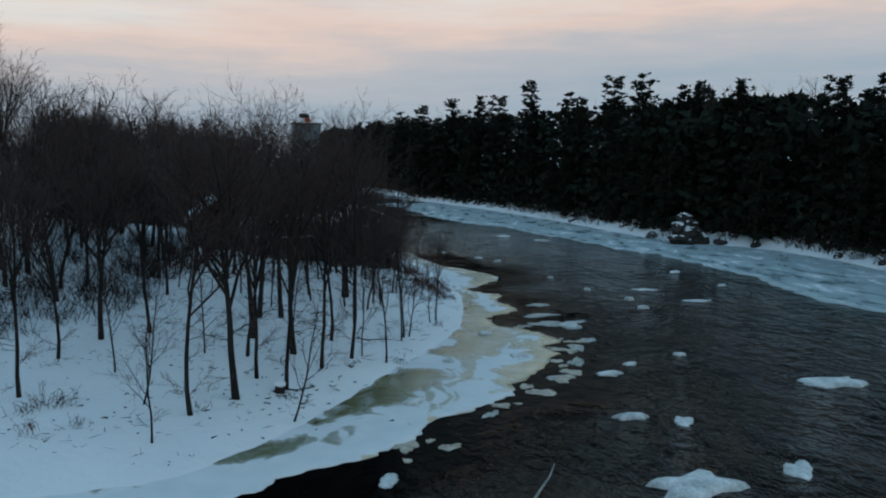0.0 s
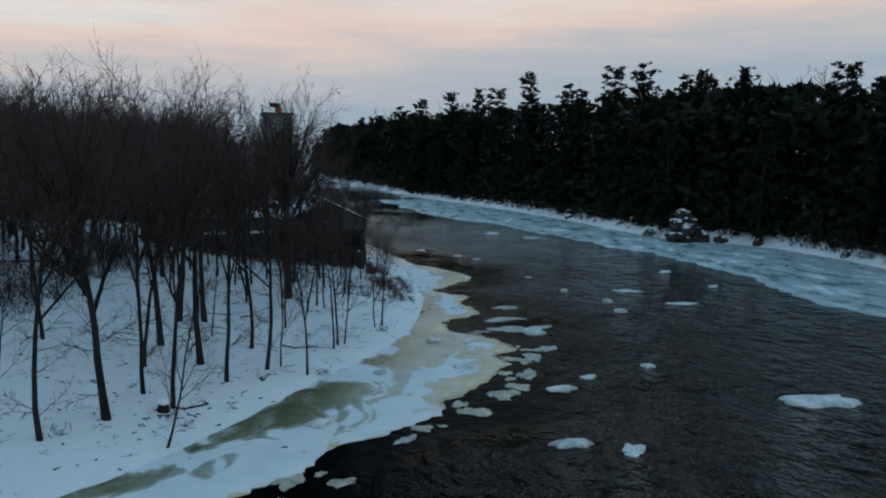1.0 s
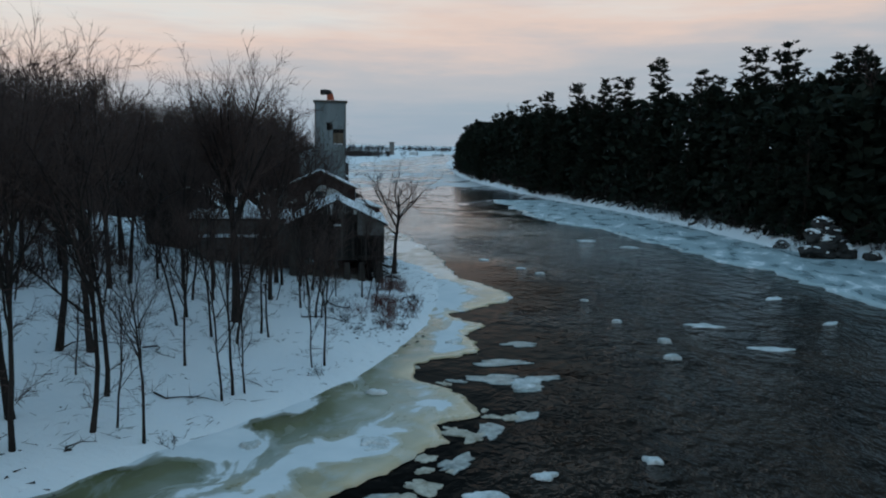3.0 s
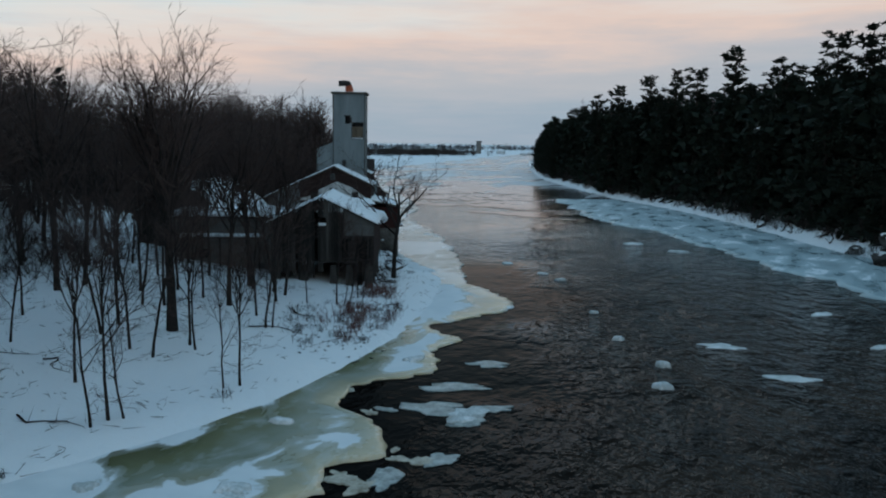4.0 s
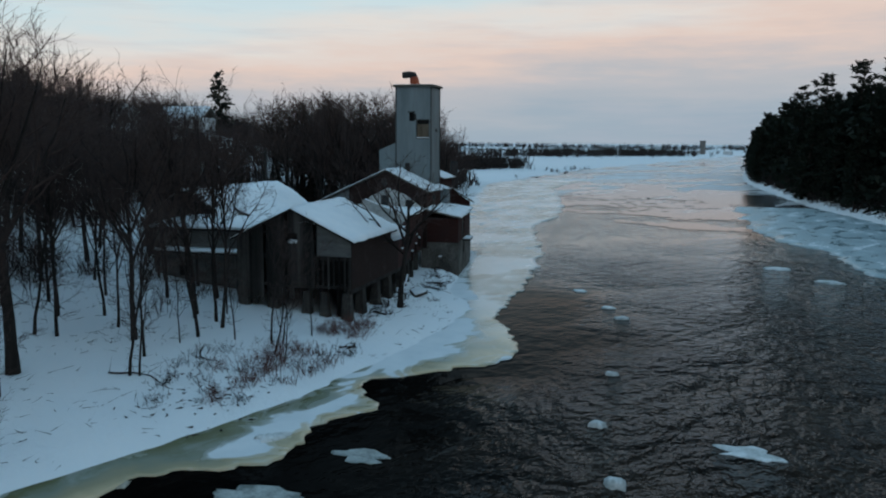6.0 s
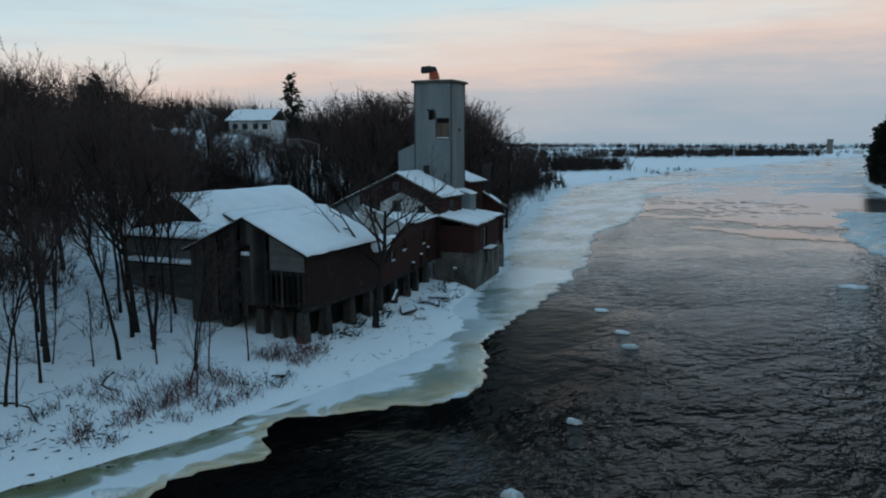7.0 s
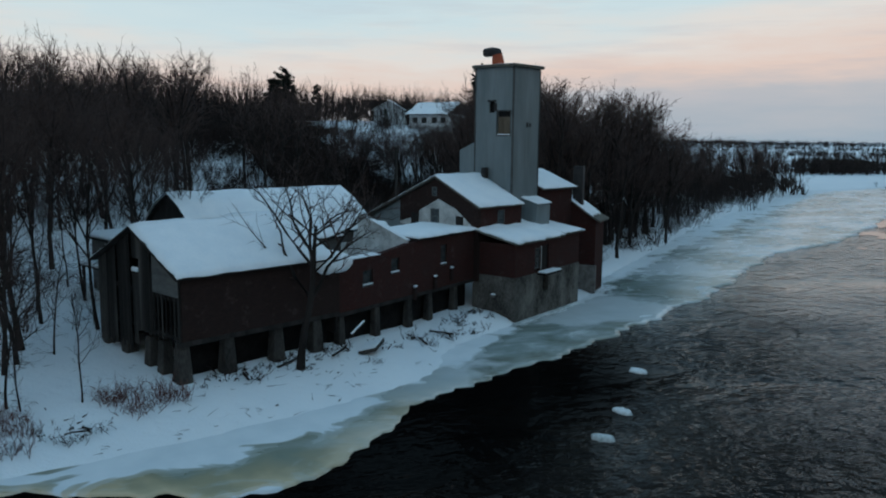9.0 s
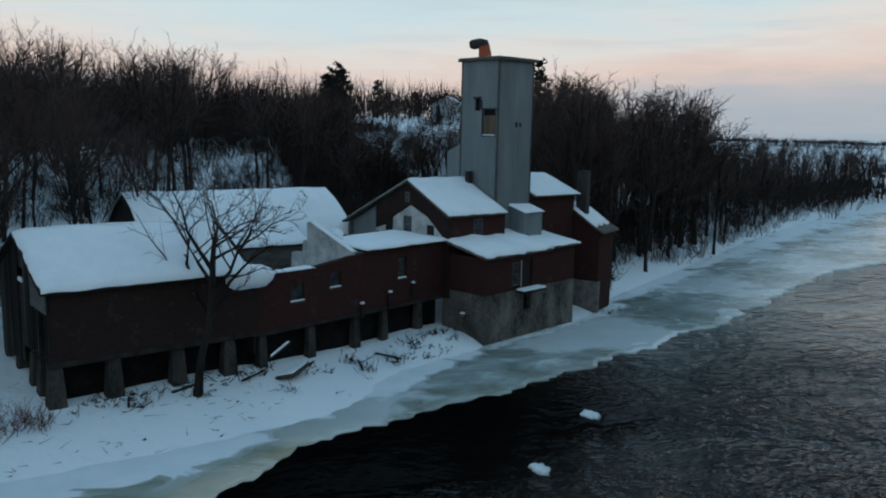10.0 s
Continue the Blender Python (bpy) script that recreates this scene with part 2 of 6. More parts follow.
BRUSH = mottled("red_brush", (0.085, 0.036, 0.032), (0.15, 0.068, 0.054), 0.8, 0.9, 8.0, 0)
GREY_ICE = mottled("grey_plate_ice", (0.10, 0.125, 0.115), (0.46, 0.50, 0.49), 1.3, 0.4, 7.0, 0.4, 0.04)
RIM_ICE = mottled("ochre_rim_ice", (0.20, 0.17, 0.115), (0.60, 0.56, 0.47), 1.3, 0.5, 7.0, 0.4, 0.04)
DARK_BRUSH = mottled("dark_brush", (0.018, 0.014, 0.013), (0.044, 0.033, 0.030), 0.8, 0.9, 8.0, 0)
BRICK = brickwork("red_brick", (0.040, 0.0115, 0.0098), (0.060, 0.0180, 0.0145), (0.038, 0.0250, 0.0215))
OLD_BRICK = brickwork("sooty_brick", (0.023, 0.0125, 0.0110), (0.034, 0.0180, 0.0150), (0.028, 0.0210, 0.0180))
CONCRETE = mottled("stained_concrete", (0.022, 0.020, 0.018), (0.185, 0.170, 0.150), 0.62, 0.92, 7.0, 0.6, 0.03, local=True, stretch=(1, 1, 0.6))
PIER = mottled("dark_pier_concrete", (0.020, 0.018, 0.017), (0.085, 0.078, 0.070), 0.9, 0.92, 9.0, 0.4, 0.02, local=True, stretch=(1, 1, 0.4))
STONE = mottled("foundation_stone", (0.09, 0.083, 0.076), (0.23, 0.215, 0.20), 1.6, 0.92, 9.0, 0.6, 0.05, local=True)
PLASTER = mottled("worn_white_plaster", (0.28, 0.28, 0.27), (0.60, 0.60, 0.58), 1.1, 0.9, 9.0, 0.3, 0.01, local=True)
def boards():
    g = material("weathered_boards", 0.9)
    p = g.scaled(place(g, True), (1, 1, 0.12))
    f = g.math("ADD", g.math("MULTIPLY", g.noise(p, 1.3, 4), 0.5), g.math("MULTIPLY", g.noise(p, 26.0, 3), 0.3))
    one = g.n("ShaderNodeObjectInfo").outputs["Random"]
    f = g.math("ADD", f, g.math("MULTIPLY", one, 0.30))
    g.link(g.ramp(f, [(0.34, (0.010, 0.009, 0.0085)), (0.60, (0.036, 0.033, 0.030)), (0.78, (0.092, 0.085, 0.078))]), g.b.inputs["Base Color"])
    bumped(g, f, 0.4, 0.01)
    return g.m


BOARDS = boards()
WOOD = mottled("weathered_board", (0.028, 0.025, 0.023), (0.090, 0.082, 0.075), 1.3, 0.9, 26.0, 0.4, 0.01, local=True, stretch=(1, 1, 0.12))
DARK_WOOD = mottled("dark_timber", (0.016, 0.014, 0.013), (0.042, 0.037, 0.034), 1.3, 0.9, 26.0, 0.4, 0.01, local=True, stretch=(1, 1, 0.2))
METAL = sheet_metal("grey_cladding", (0.150, 0.180, 0.187), (0.215, 0.250, 0.258))
CAP = mottled("roof_edge_metal", (0.07, 0.065, 0.055), (0.14, 0.13, 0.11), 1.0, 0.7, 12.0, 0.2, 0.01, local=True)
RUST = mottled("rusty_red_steel", (0.26, 0.055, 0.030), (0.40, 0.10, 0.05), 1.6, 0.7, 14.0, 0.3, 0.01, local=True)
# near-black backing for openings, the shade of the depth behind is its colour
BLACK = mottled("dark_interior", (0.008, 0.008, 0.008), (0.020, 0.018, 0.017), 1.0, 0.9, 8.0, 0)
SOOT = mottled("sooty_steel", (0.020, 0.020, 0.021), (0.055, 0.050, 0.048), 1.5, 0.6, 12.0, 0.2, 0.01, local=True)
TRIM = mottled("grey_trim", (0.20, 0.20, 0.19), (0.40, 0.40, 0.38), 1.4, 0.8, 14.0, 0.2, 0.01, local=True)
ROCK = mottled("bank_rock", (0.018, 0.017, 0.016), (0.065, 0.061, 0.057), 0.8, 0.9, 6.0, 0.7, 0.12)
SIDING = mottled("pale_siding", (0.42, 0.44, 0.45), (0.60, 0.62, 0.62), 0.8, 0.8, 8.0, 0.2, 0.01, local=True)


def pane_material():
    g = material("dusty_glass", 0.12)
    g.b.inputs["Base Color"].default_value = (0.02, 0.024, 0.026, 1)
    g.b.inputs["IOR"].default_value = 1.45
    p = place(g, True)
    g.link(g.ramp(g.noise(p, 2.0, 4), [(0.3, (0.015, 0.018, 0.02)), (0.75, (0.07, 0.075, 0.075))]), g.b.inputs["Base Color"])
    return g.m


GLASS = pane_material()

# ---------------------------------------------------------------- mesh helpers


def part(name, bm, mat, parent=None, label="", smooth=False):
    """Links a bmesh as one mesh object, under a thing or a part."""
    me = bpy.data.meshes.new(name)
    bm.to_mesh(me)
    bm.free()
    me.materials.append(mat)
    if smooth:
        me.polygons.foreach_set("use_smooth", [True] * len(me.polygons))
    ob = new(name, me)
    if parent:
        ob.parent = parent
    return tagged(ob, label)


def shape(name, verts, faces, mat, parent=None, label="", smooth=False):
    me = bpy.data.meshes.new(name)
    me.from_pydata(verts, [], faces)
    me.materials.append(mat)
    if smooth:
        me.polygons.foreach_set("use_smooth", [True] * len(me.polygons))
    ob = new(name, me)
    if parent:
        ob.parent = parent
    return tagged(ob, label)


def thing(name, m, label, category, group="", kind=""):
    ob = new(name)
    ob.matrix_world = m
    return tagged(ob, label, category, group, kind)


def box(bm, x0, x1, y0, y1, z0, z1, bevel=0.0):
    r = bmesh.ops.create_cube(bm, size=1.0)
    for v in r["verts"]:
        v.co = Vector((x0 + (v.co.x + 0.5) * (x1 - x0), y0 + (v.co.y + 0.5) * (y1 - y0), z0 + (v.co.z + 0.5) * (z1 - z0)))
    if bevel:
        es = list({e for v in r["verts"] for e in v.link_edges})
        bmesh.ops.bevel(bm, geom=es, offset=bevel, segments=1, affect="EDGES")
    return r["verts"]


def boxed(*a, bevel=0.0):
    bm = bmesh.new()
    box(bm, *a, bevel=bevel)
    return bm


def prism(bm, outline, along, depth):
    """Pulls a closed outline of points (u, z) out along an axis: 'y' puts u on x, 'x' puts u on y. depth: (from, to)."""
    a, b = depth
    put = (lambda u, z, d: (u, d, z)) if along == "y" else (lambda u, z, d: (d, u, z))
    lo = [bm.verts.new(put(u, z, a)) for u, z in outline]
    hi = [bm.verts.new(put(u, z, b)) for u, z in outline]
    n = len(outline)
    bm.faces.new(lo)
    bm.faces.new(hi[::-1])
    for k in range(n):
        bm.faces.new((lo[k], hi[k], hi[(k + 1) % n], lo[(k + 1) % n]))
    bmesh.ops.recalc_face_normals(bm, faces=bm.faces)
    return bm


def smooth01(v, a, b):
    t = np.clip((v - a) / (b - a), 0, 1)
    return t * t * (3 - 2 * t)


# ---------------------------------------------------------------- the lie of the land
SNOW_EDGE = [(-60, -420), (-60, 0), (-40, 24), (-25, 32), (-19, 36), (-13, 38), (-10.3, 42), (-6.5, 50), (-4, 58), (0.3, 68.7), (1.7, 76), (1.9, 88), (0.8, 94), (-0.3, 101),
             (-3, 111), (-5.6, 117), (-10.5, 119.5), (-15.2, 127.6), (-20.3, 137.6), (-23, 141), (-27, 143.8), (-40, 161), (-70, 200), (-111, 266), (-130, 295), (-133, 341),
             (-167, 458), (-206, 683), (-280, 1136), (-300, 1400)]
BANK_EDGE = [(80, -420), (73, 0), (67, 80), (63.5, 112), (60, 130), (54.5, 141), (48, 146.5), (42, 150), (36.5, 159), (33, 169), (26, 188), (14.5, 214), (4.5, 233), (-6.5, 251),
             (-24, 291), (-57, 369), (-92, 493), (-156, 755), (-215, 1130), (-250, 1400)]
ICE_EDGE = [(-30, 24), (-14, 34), (-8, 38), (-4.4, 42), (-1, 46), (1, 50), (3.5, 53.4), (7, 58.6), (9.2, 64), (7.3, 67.0), (9.6, 69.8), (8.6, 72.6), (5.2, 74.4), (3.4, 76.8), (4.2, 79.4), (8.2, 82.4), (5.0, 86.3), (6.6, 90.6), (2.2, 93.8),
            (2.8, 96.6), (6.9, 102.6), (4.4, 108.3), (-0.8, 113), (-3, 117), (-7.8, 128), (-12, 139.5), (-16, 145), (-22, 157), (-30, 169.5), (-36, 178), (-40, 194), (-50, 215), (-70, 250), (-95, 292), (-105, 338)]
BANK_ICE_EDGE = [(60, 20), (50, 70), (46, 86), (41, 93), (38.3, 120), (28.5, 137), (22, 151.5), (12, 173), (2, 185), (-5, 193), (-10, 213), (-22, 245)]


def polyline(points, step):
    """The line, rounded off and cut into even steps."""
    p = np.array(points, float)
    for _ in range(2):
        q = np.empty((2 * len(p) - 2, 2))
        q[0::2], q[1::2] = 0.75 * p[:-1] + 0.25 * p[1:], 0.25 * p[:-1] + 0.75 * p[1:]
        p = np.r_[p[:1], q, p[-1:]]
    if step is None:
        return p[np.r_[True, np.hypot(*np.diff(p, axis=0).T) > 1e-6]]
    s = np.r_[0, np.cumsum(np.hypot(*np.diff(p, axis=0).T))]
    keep = np.r_[True, np.diff(s) > 1e-6]
    p, s = p[keep], s[keep]
    t = np.arange(0, s[-1], step)
    return np.stack([np.interp(t, s, p[:, 0]), np.interp(t, s, p[:, 1])], 1)


def reach(points, line):
    """Distance of each point to a line of points."""
    best = np.full(len(points), 1e9)
    a, b = line[:-1], line[1:]
    d = b - a
    ll = (d ** 2).sum(1)
    for k in range(len(a)):
        t = np.clip(((points - a[k]) @ d[k]) / ll[k], 0, 1)
        best = np.minimum(best, np.hypot(*(points - a[k] - t[:, None] * d[k]).T))
    return best


def inside(points, poly):
    x, y = points.T
    odd = np.zeros(len(points), bool)
    for (x0, y0), (x1, y1) in zip(poly, np.roll(poly, -1, 0)):
        if y0 != y1:
            odd ^= ((y0 > y) != (y1 > y)) & (x < (x1 - x0) * (y - y0) / (y1 - y0) + x0)
    return odd


LEFT, RIGHT = polyline(SNOW_EDGE, None), polyline(BANK_EDGE, None)
RIVER = np.r_[LEFT, RIGHT[::-1]]


def waves(x, y):
    return np.sin(0.61 * x + 0.37 * y) * np.sin(0.43 * y - 0.29 * x + 1.3) + 0.5 * np.sin(1.7 * x - 0.9 * y + 0.5) * np.sin(1.3 * y + 1.1 * x)


def ground_height(pts):
    pts = np.asarray(pts, float).reshape(-1, 2)
    dl, dr, wet = reach(pts, LEFT), reach(pts, RIGHT), inside(pts, RIVER)
    x, y = pts.T
    north = smooth01(y - 0.3 * (x + 60), 200, 320)
    hill = np.interp(dl, [0, 1.5, 5, 10, 20, 32, 45, 58, 80, 170, 400, 4000], [0.1, 0.45, 0.95, 1.5, 2.3, 3.8, 9.0, 16.0, 17.5, 18.5, 18, 10])
    hill = hill - 0.23 * (1 - smooth01(y, 125, 165)) * np.maximum(hill - 3.8, 0)
    field = np.interp(dl, [0, 4, 20, 100, 1000, 4000], [0.15, 0.9, 1.6, 2.4, 6, 11])
    left = hill * (1 - north) + field * north
    right = np.interp(dr, [0, 2, 8, 20, 60, 4000], [0.2, 1.1, 4.2, 8.5, 12, 14])
    land = np.where(dl < dr, left, right)
    land += 0.07 * waves(x, y) * np.clip(np.minimum(dl, dr) / 4, 0, 1) + 0.5 * waves(x / 9, y / 9) * np.clip(np.minimum(dl, dr) / 50, 0, 1)
    land += 0.9 * np.exp(-((x + 14.6) ** 2 + (y - 124.6) ** 2) / 7.0) * np.clip(dl / 1.5, 0, 1)
    bed = -np.clip(np.minimum(dl, dr) * 0.25, 0.0, 1.6)
    return np.where(wet, bed, land)


def height(x, y):
    return float(ground_height([(x, y)])[0])


def grid_lines(lo, hi, fine_lo, fine_hi, step):
    out = list(np.arange(fine_lo, fine_hi + 0.01, step))
    for sign, edge, far in ((1, fine_hi, hi), (-1, fine_lo, lo)):
        d, at = step, edge
        while (far - at) * sign > 0:
            d *= 1.09
            at += sign * d
            out.append(at)
    return np.array(sorted(out))


def land():
    xs, ys = grid_lines(-4200, 4200, -48, 10, 1.0), grid_lines(-1500, 4600, 34, 150, 1.0)
    gx, gy = np.meshgrid(xs, ys)
    pts = np.stack([gx.ravel(), gy.ravel()], 1)
    z = ground_height(pts)
    n = len(xs)
    a = (np.arange(len(ys) - 1)[:, None] * n + np.arange(n - 1)).ravel()
    faces = np.stack([a, a + 1, a + n + 1, a + n], 1).tolist()
    ob = shape("ground", np.c_[pts, z].tolist(), faces, SNOW, smooth=True)
    tagged(ob, "snow-covered river banks, hillside and fields", "ground", kind="structure")


def strip(name, inner, outer, z, mat, label, rows=16, tuck=1.5, ragged=0.9, freq=0.8, wetness=None, step=0.7):
    """A sheet of ice between two lines, with a ragged outer edge that has thickness."""
    a, b = polyline(inner, step), polyline(outer, step)
    m = max(len(a), len(b))
    at = lambda p: np.stack([np.interp(np.linspace(0, 1, m), np.linspace(0, 1, len(p)), p[:, k]) for k in (0, 1)], 1)  # noqa: E731
    b = at(b)
    # each outer point joins its nearest inner point, kept in order
    near = np.array([np.argmin(((a - q) ** 2).sum(1)) for q in b])
    near = np.maximum.accumulate(near)
    k = np.ones(9) / 9
    near = np.convolve(np.r_[[near[0]] * 4, near, [near[-1]] * 4], k, "valid")
    a = np.stack([np.interp(near, np.arange(len(a)), a[:, c]) for c in (0, 1)], 1)
    out = b - a
    wide = np.maximum(np.hypot(*out.T), 0.2)[:, None]
    out = out / wide
    a = a - out * tuck
    jag = [ragged * (1.3 * noise.noise((q[0] * freq * 0.4, q[1] * freq * 0.4, 3.1)) + 0.8 * noise.noise((q[0] * freq * 1.3, q[1] * freq * 1.3, 7.7)) + 0.45 * noise.noise((q[0] * freq * 2.9, q[1] * freq * 2.9, 1.7)) + 0.3 * noise.noise((q[0] * freq * 7, q[1] * freq * 7, 4.4))) for q in b]
    b = b + out * np.array(jag)[:, None]
    verts, wet, share = [], [], []
    for i in range(m):
        for j in range(rows + 1):
            f = j / rows
            q = a[i] * (1 - f) + b[i] * f
            zz = z + 0.03 * noise.noise((q[0] * 0.7, q[1] * 0.7, 0.0))
            verts.append((q[0], q[1], zz))
            wet.append(wetness(q[0], q[1], f) if wetness else 0.0)
            share.append(f)
        verts.append((b[i][0], b[i][1], -0.25))
        wet.append(wet[-1])
        share.append(1.0)
    n = rows + 2
    faces = [(i * n + j, i * n + j + 1, (i + 1) * n + j + 1, (i + 1) * n + j) for i in range(m - 1) for j in range(n - 1)]
    ob = shape(name, verts, faces, mat, smooth=True)
    layer = ob.data.attributes.new("wet", "FLOAT", "POINT")
    layer.data.foreach_set("value", wet)
    layer = ob.data.attributes.new("out", "FLOAT", "POINT")
    layer.data.foreach_set("value", share)
    return tagged(ob, label, "ice", kind="structure")


def shore_wetness(x, y, f):
    """Where the snow crust is gone: along the bank, and in a few pools."""
    up, higher = float(smooth01(y, 92, 100)), float(smooth01(y, 116, 132))
    v = 0.36 + 0.22 * math.exp(-((f - 0.30) / 0.22) ** 2) * float(smooth01(y, 60, 72)) * (1 - up) + up * (0.34 * float(smooth01(f, 0.42 - 0.28 * higher, 0.75 - 0.42 * higher)) - 0.12)
    for px, py, along, across, turn in ((-2.6, 55.0, 7.0, 2.0, 62), (-9.5, 42.5, 3.0, 1.0, 45), (3.6, 68.0, 5.0, 2.2, 85), (3.2, 78.0, 6.0, 1.8, 95), (3.4, 104.5, 4.0, 1.6, 110), (-3.6, 115.0, 4.0, 1.8, 130), (-7.5, 122.0, 6.0, 1.8, 112), (-15.0, 135, 7.0, 2.6, 112)):
        c, s = math.cos(radians(turn)), math.sin(radians(turn))
        u, w = (x - px) * c + (y - py) * s, -(x - px) * s + (y - py) * c
        v += 0.42 * math.exp(-(u / along) ** 2 - (w / across) ** 2)
    v += 0.26 * float(smooth01(f, 0.70, 0.92)) * float(smooth01(y, 50, 58)) * (1 - float(smooth01(y, 88, 100)))
    return v + 0.16 * float(smooth01(y, 112, 135)) - 0.06 * float(smooth01(y, 140, 165))


land()
def open_water():
    xs, ys = grid_lines(-700, 400, -44, 66, 2.0), grid_lines(-450, 1500, 26, 190, 2.0)
    gx, gy = np.meshgrid(xs, ys)
    pts = np.stack([gx.ravel(), gy.ravel()], 1)
    n = len(xs)
    a = (np.arange(len(ys) - 1)[:, None] * n + np.arange(n - 1)).ravel()
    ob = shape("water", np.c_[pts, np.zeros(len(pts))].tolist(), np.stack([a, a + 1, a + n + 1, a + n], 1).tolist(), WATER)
    # lee stills the ripples and also drives the painted darkening beside the ice
    lee = 0.06 + 0.94 * smooth01(reach(pts, polyline(ICE_EDGE, None)) + 3.0 * waves(pts[:, 0] / 4, pts[:, 1] / 4), 4.0, 15.0)
    lee = np.maximum(lee, smooth01(pts[:, 1], 122, 142))
    ob.data.attributes.new("lee", "FLOAT", "POINT").data.foreach_set("value", lee.tolist())
    return ob


water = open_water()
tagged(water, "dark open river water, rippled and reflecting dusk sky", "river", kind="structure")
strip("shore_ice", SNOW_EDGE[3:26], ICE_EDGE, 0.09, SHORE_ICE, "snow-crusted shore ice with soaked olive and ochre patches", 18, 1.6, 0.85, 0.50, shore_wetness, 0.45)
strip("bank_ice", BANK_EDGE[1:14], BANK_ICE_EDGE, 0.10, BANK_ICE, "bluish snow-streaked ice shelf along the wooded bank", 14, 2.0, 1.6, 0.35, step=1.4)


def far_ice():
    """The frozen reach up the river, with a ragged near edge."""
    verts, gone = [], []
    ys = [188.0]
    while ys[-1] < 1390:
        ys.append(ys[-1] + (1.3 if ys[-1] < 262 else max(1.5, (ys[-1] - 235) * 0.05)))
    lx, rx = np.array(SNOW_EDGE), np.array(BANK_EDGE)
    for k, y in enumerate(ys):
        x0, x1 = np.interp(y, lx[:, 1], lx[:, 0]) - 1.5, np.interp(y, rx[:, 1], rx[:, 0]) + 1.5
        for j in range(81):
            f = j / 80
            x = x0 + (x1 - x0) * f
            dy = 1.2 * noise.noise((x * 0.3, y * 0.3, 0.3)) if y < 262 else 0.0
            lead = noise.noise((x * 0.045 + 0.5, y * 0.085, 0.3)) + 0.55 * noise.noise((x * 0.16, y * 0.30, 5.0)) + 0.3 * noise.noise((x * 0.5, y * 0.8, 2.0))
            gone.append(lead > (y - 214) / 62 or (abs(lead) < 0.06 and y < 262))
            verts.append((x, y + dy, 0.05))
    n = 81
    faces = [(i * n + j, i * n + j + 1, (i + 1) * n + j + 1, (i + 1) * n + j) for i in range(len(ys) - 1) for j in range(n - 1) if not (gone[i * n + j] and ys[i] < 290)]
    ob = shape("river_ice", verts, faces, RIVER_ICE)
    tagged(ob, "wet grey and white ice covering the upper river", "ice", kind="structure")


far_ice()

# ---------------------------------------------------------------- the old mill
# Own axes: x towards the river, y upstream along the bank, origin at the corner of the timber barn.
MILL = pose(-6.2, 101.9, 0, 0, 0, 22.03)


def mill_height(x, y):
    p = MILL @ Vector((x, y, 0))
    return height(p.x, p.y)


def slab_roof(low, high, y0, y1, thick, skew=0.0):
    """A roof slope from (x, z) low to (x, z) high, between y0 and y1."""
    (xa, za), (xb, zb) = low, high
    bm = bmesh.new()
    prism(bm, [(xa, za), (xb, zb), (xb, zb + thick), (xa, za + thick)], "y", (y0, y1))
    return bm


def snow_slope(low, high, y0, y1, thick, seed, edge=0.12, nx=14, ny=22):
    """A soft blanket of snow on a roof slope: thick in the middle, thin and ragged at its edges."""
    (xa, za), (xb, zb) = low, high
    vt, faces = [], []
    for i in range(ny + 1):
        for j in range(nx + 1):
            u, v = j / nx, i / ny
            r = min(u * 8, 1, (1 - v) * 10, v * 10)
            wob = edge * noise.noise((v * 9, seed, u * 3))
            uu = u if 0 < j < nx else (wob * 0.5 - 0.015 if j == 0 else u)
            vv = v + (edge * 0.25 * noise.noise((u * 7, seed + 4, 0)) if i in (0, ny) else 0)
            h = thick * (0.35 + 0.65 * math.sqrt(max(r, 0))) * (1 + 0.5 * noise.noise((u * 3.1, v * 5.3, seed)))
            vt.append((xa + (xb - xa) * uu, y0 + (y1 - y0) * vv, za + (zb - za) * uu + h))
    top = len(vt)
    vt += [(x, y, z - (z - (za + (zb - za) * ((x - xa) / (xb - xa)))) + 0.01) for x, y, z in vt]
    n = nx + 1
    for i in range(ny):
        for j in range(nx):
            q = (i * n + j, i * n + j + 1, (i + 1) * n + j + 1, (i + 1) * n + j)
            faces += [q, tuple(top + k for k in q[::-1])]
    rim = [j for j in range(n)] + [i * n + nx for i in range(1, ny + 1)] + [ny * n + j for j in range(nx - 1, -1, -1)] + [i * n for i in range(ny - 1, 0, -1)]
    for a, b in zip(rim, rim[1:] + rim[:1]):
        faces.append((b, a, top + a, top + b))
    return vt, faces


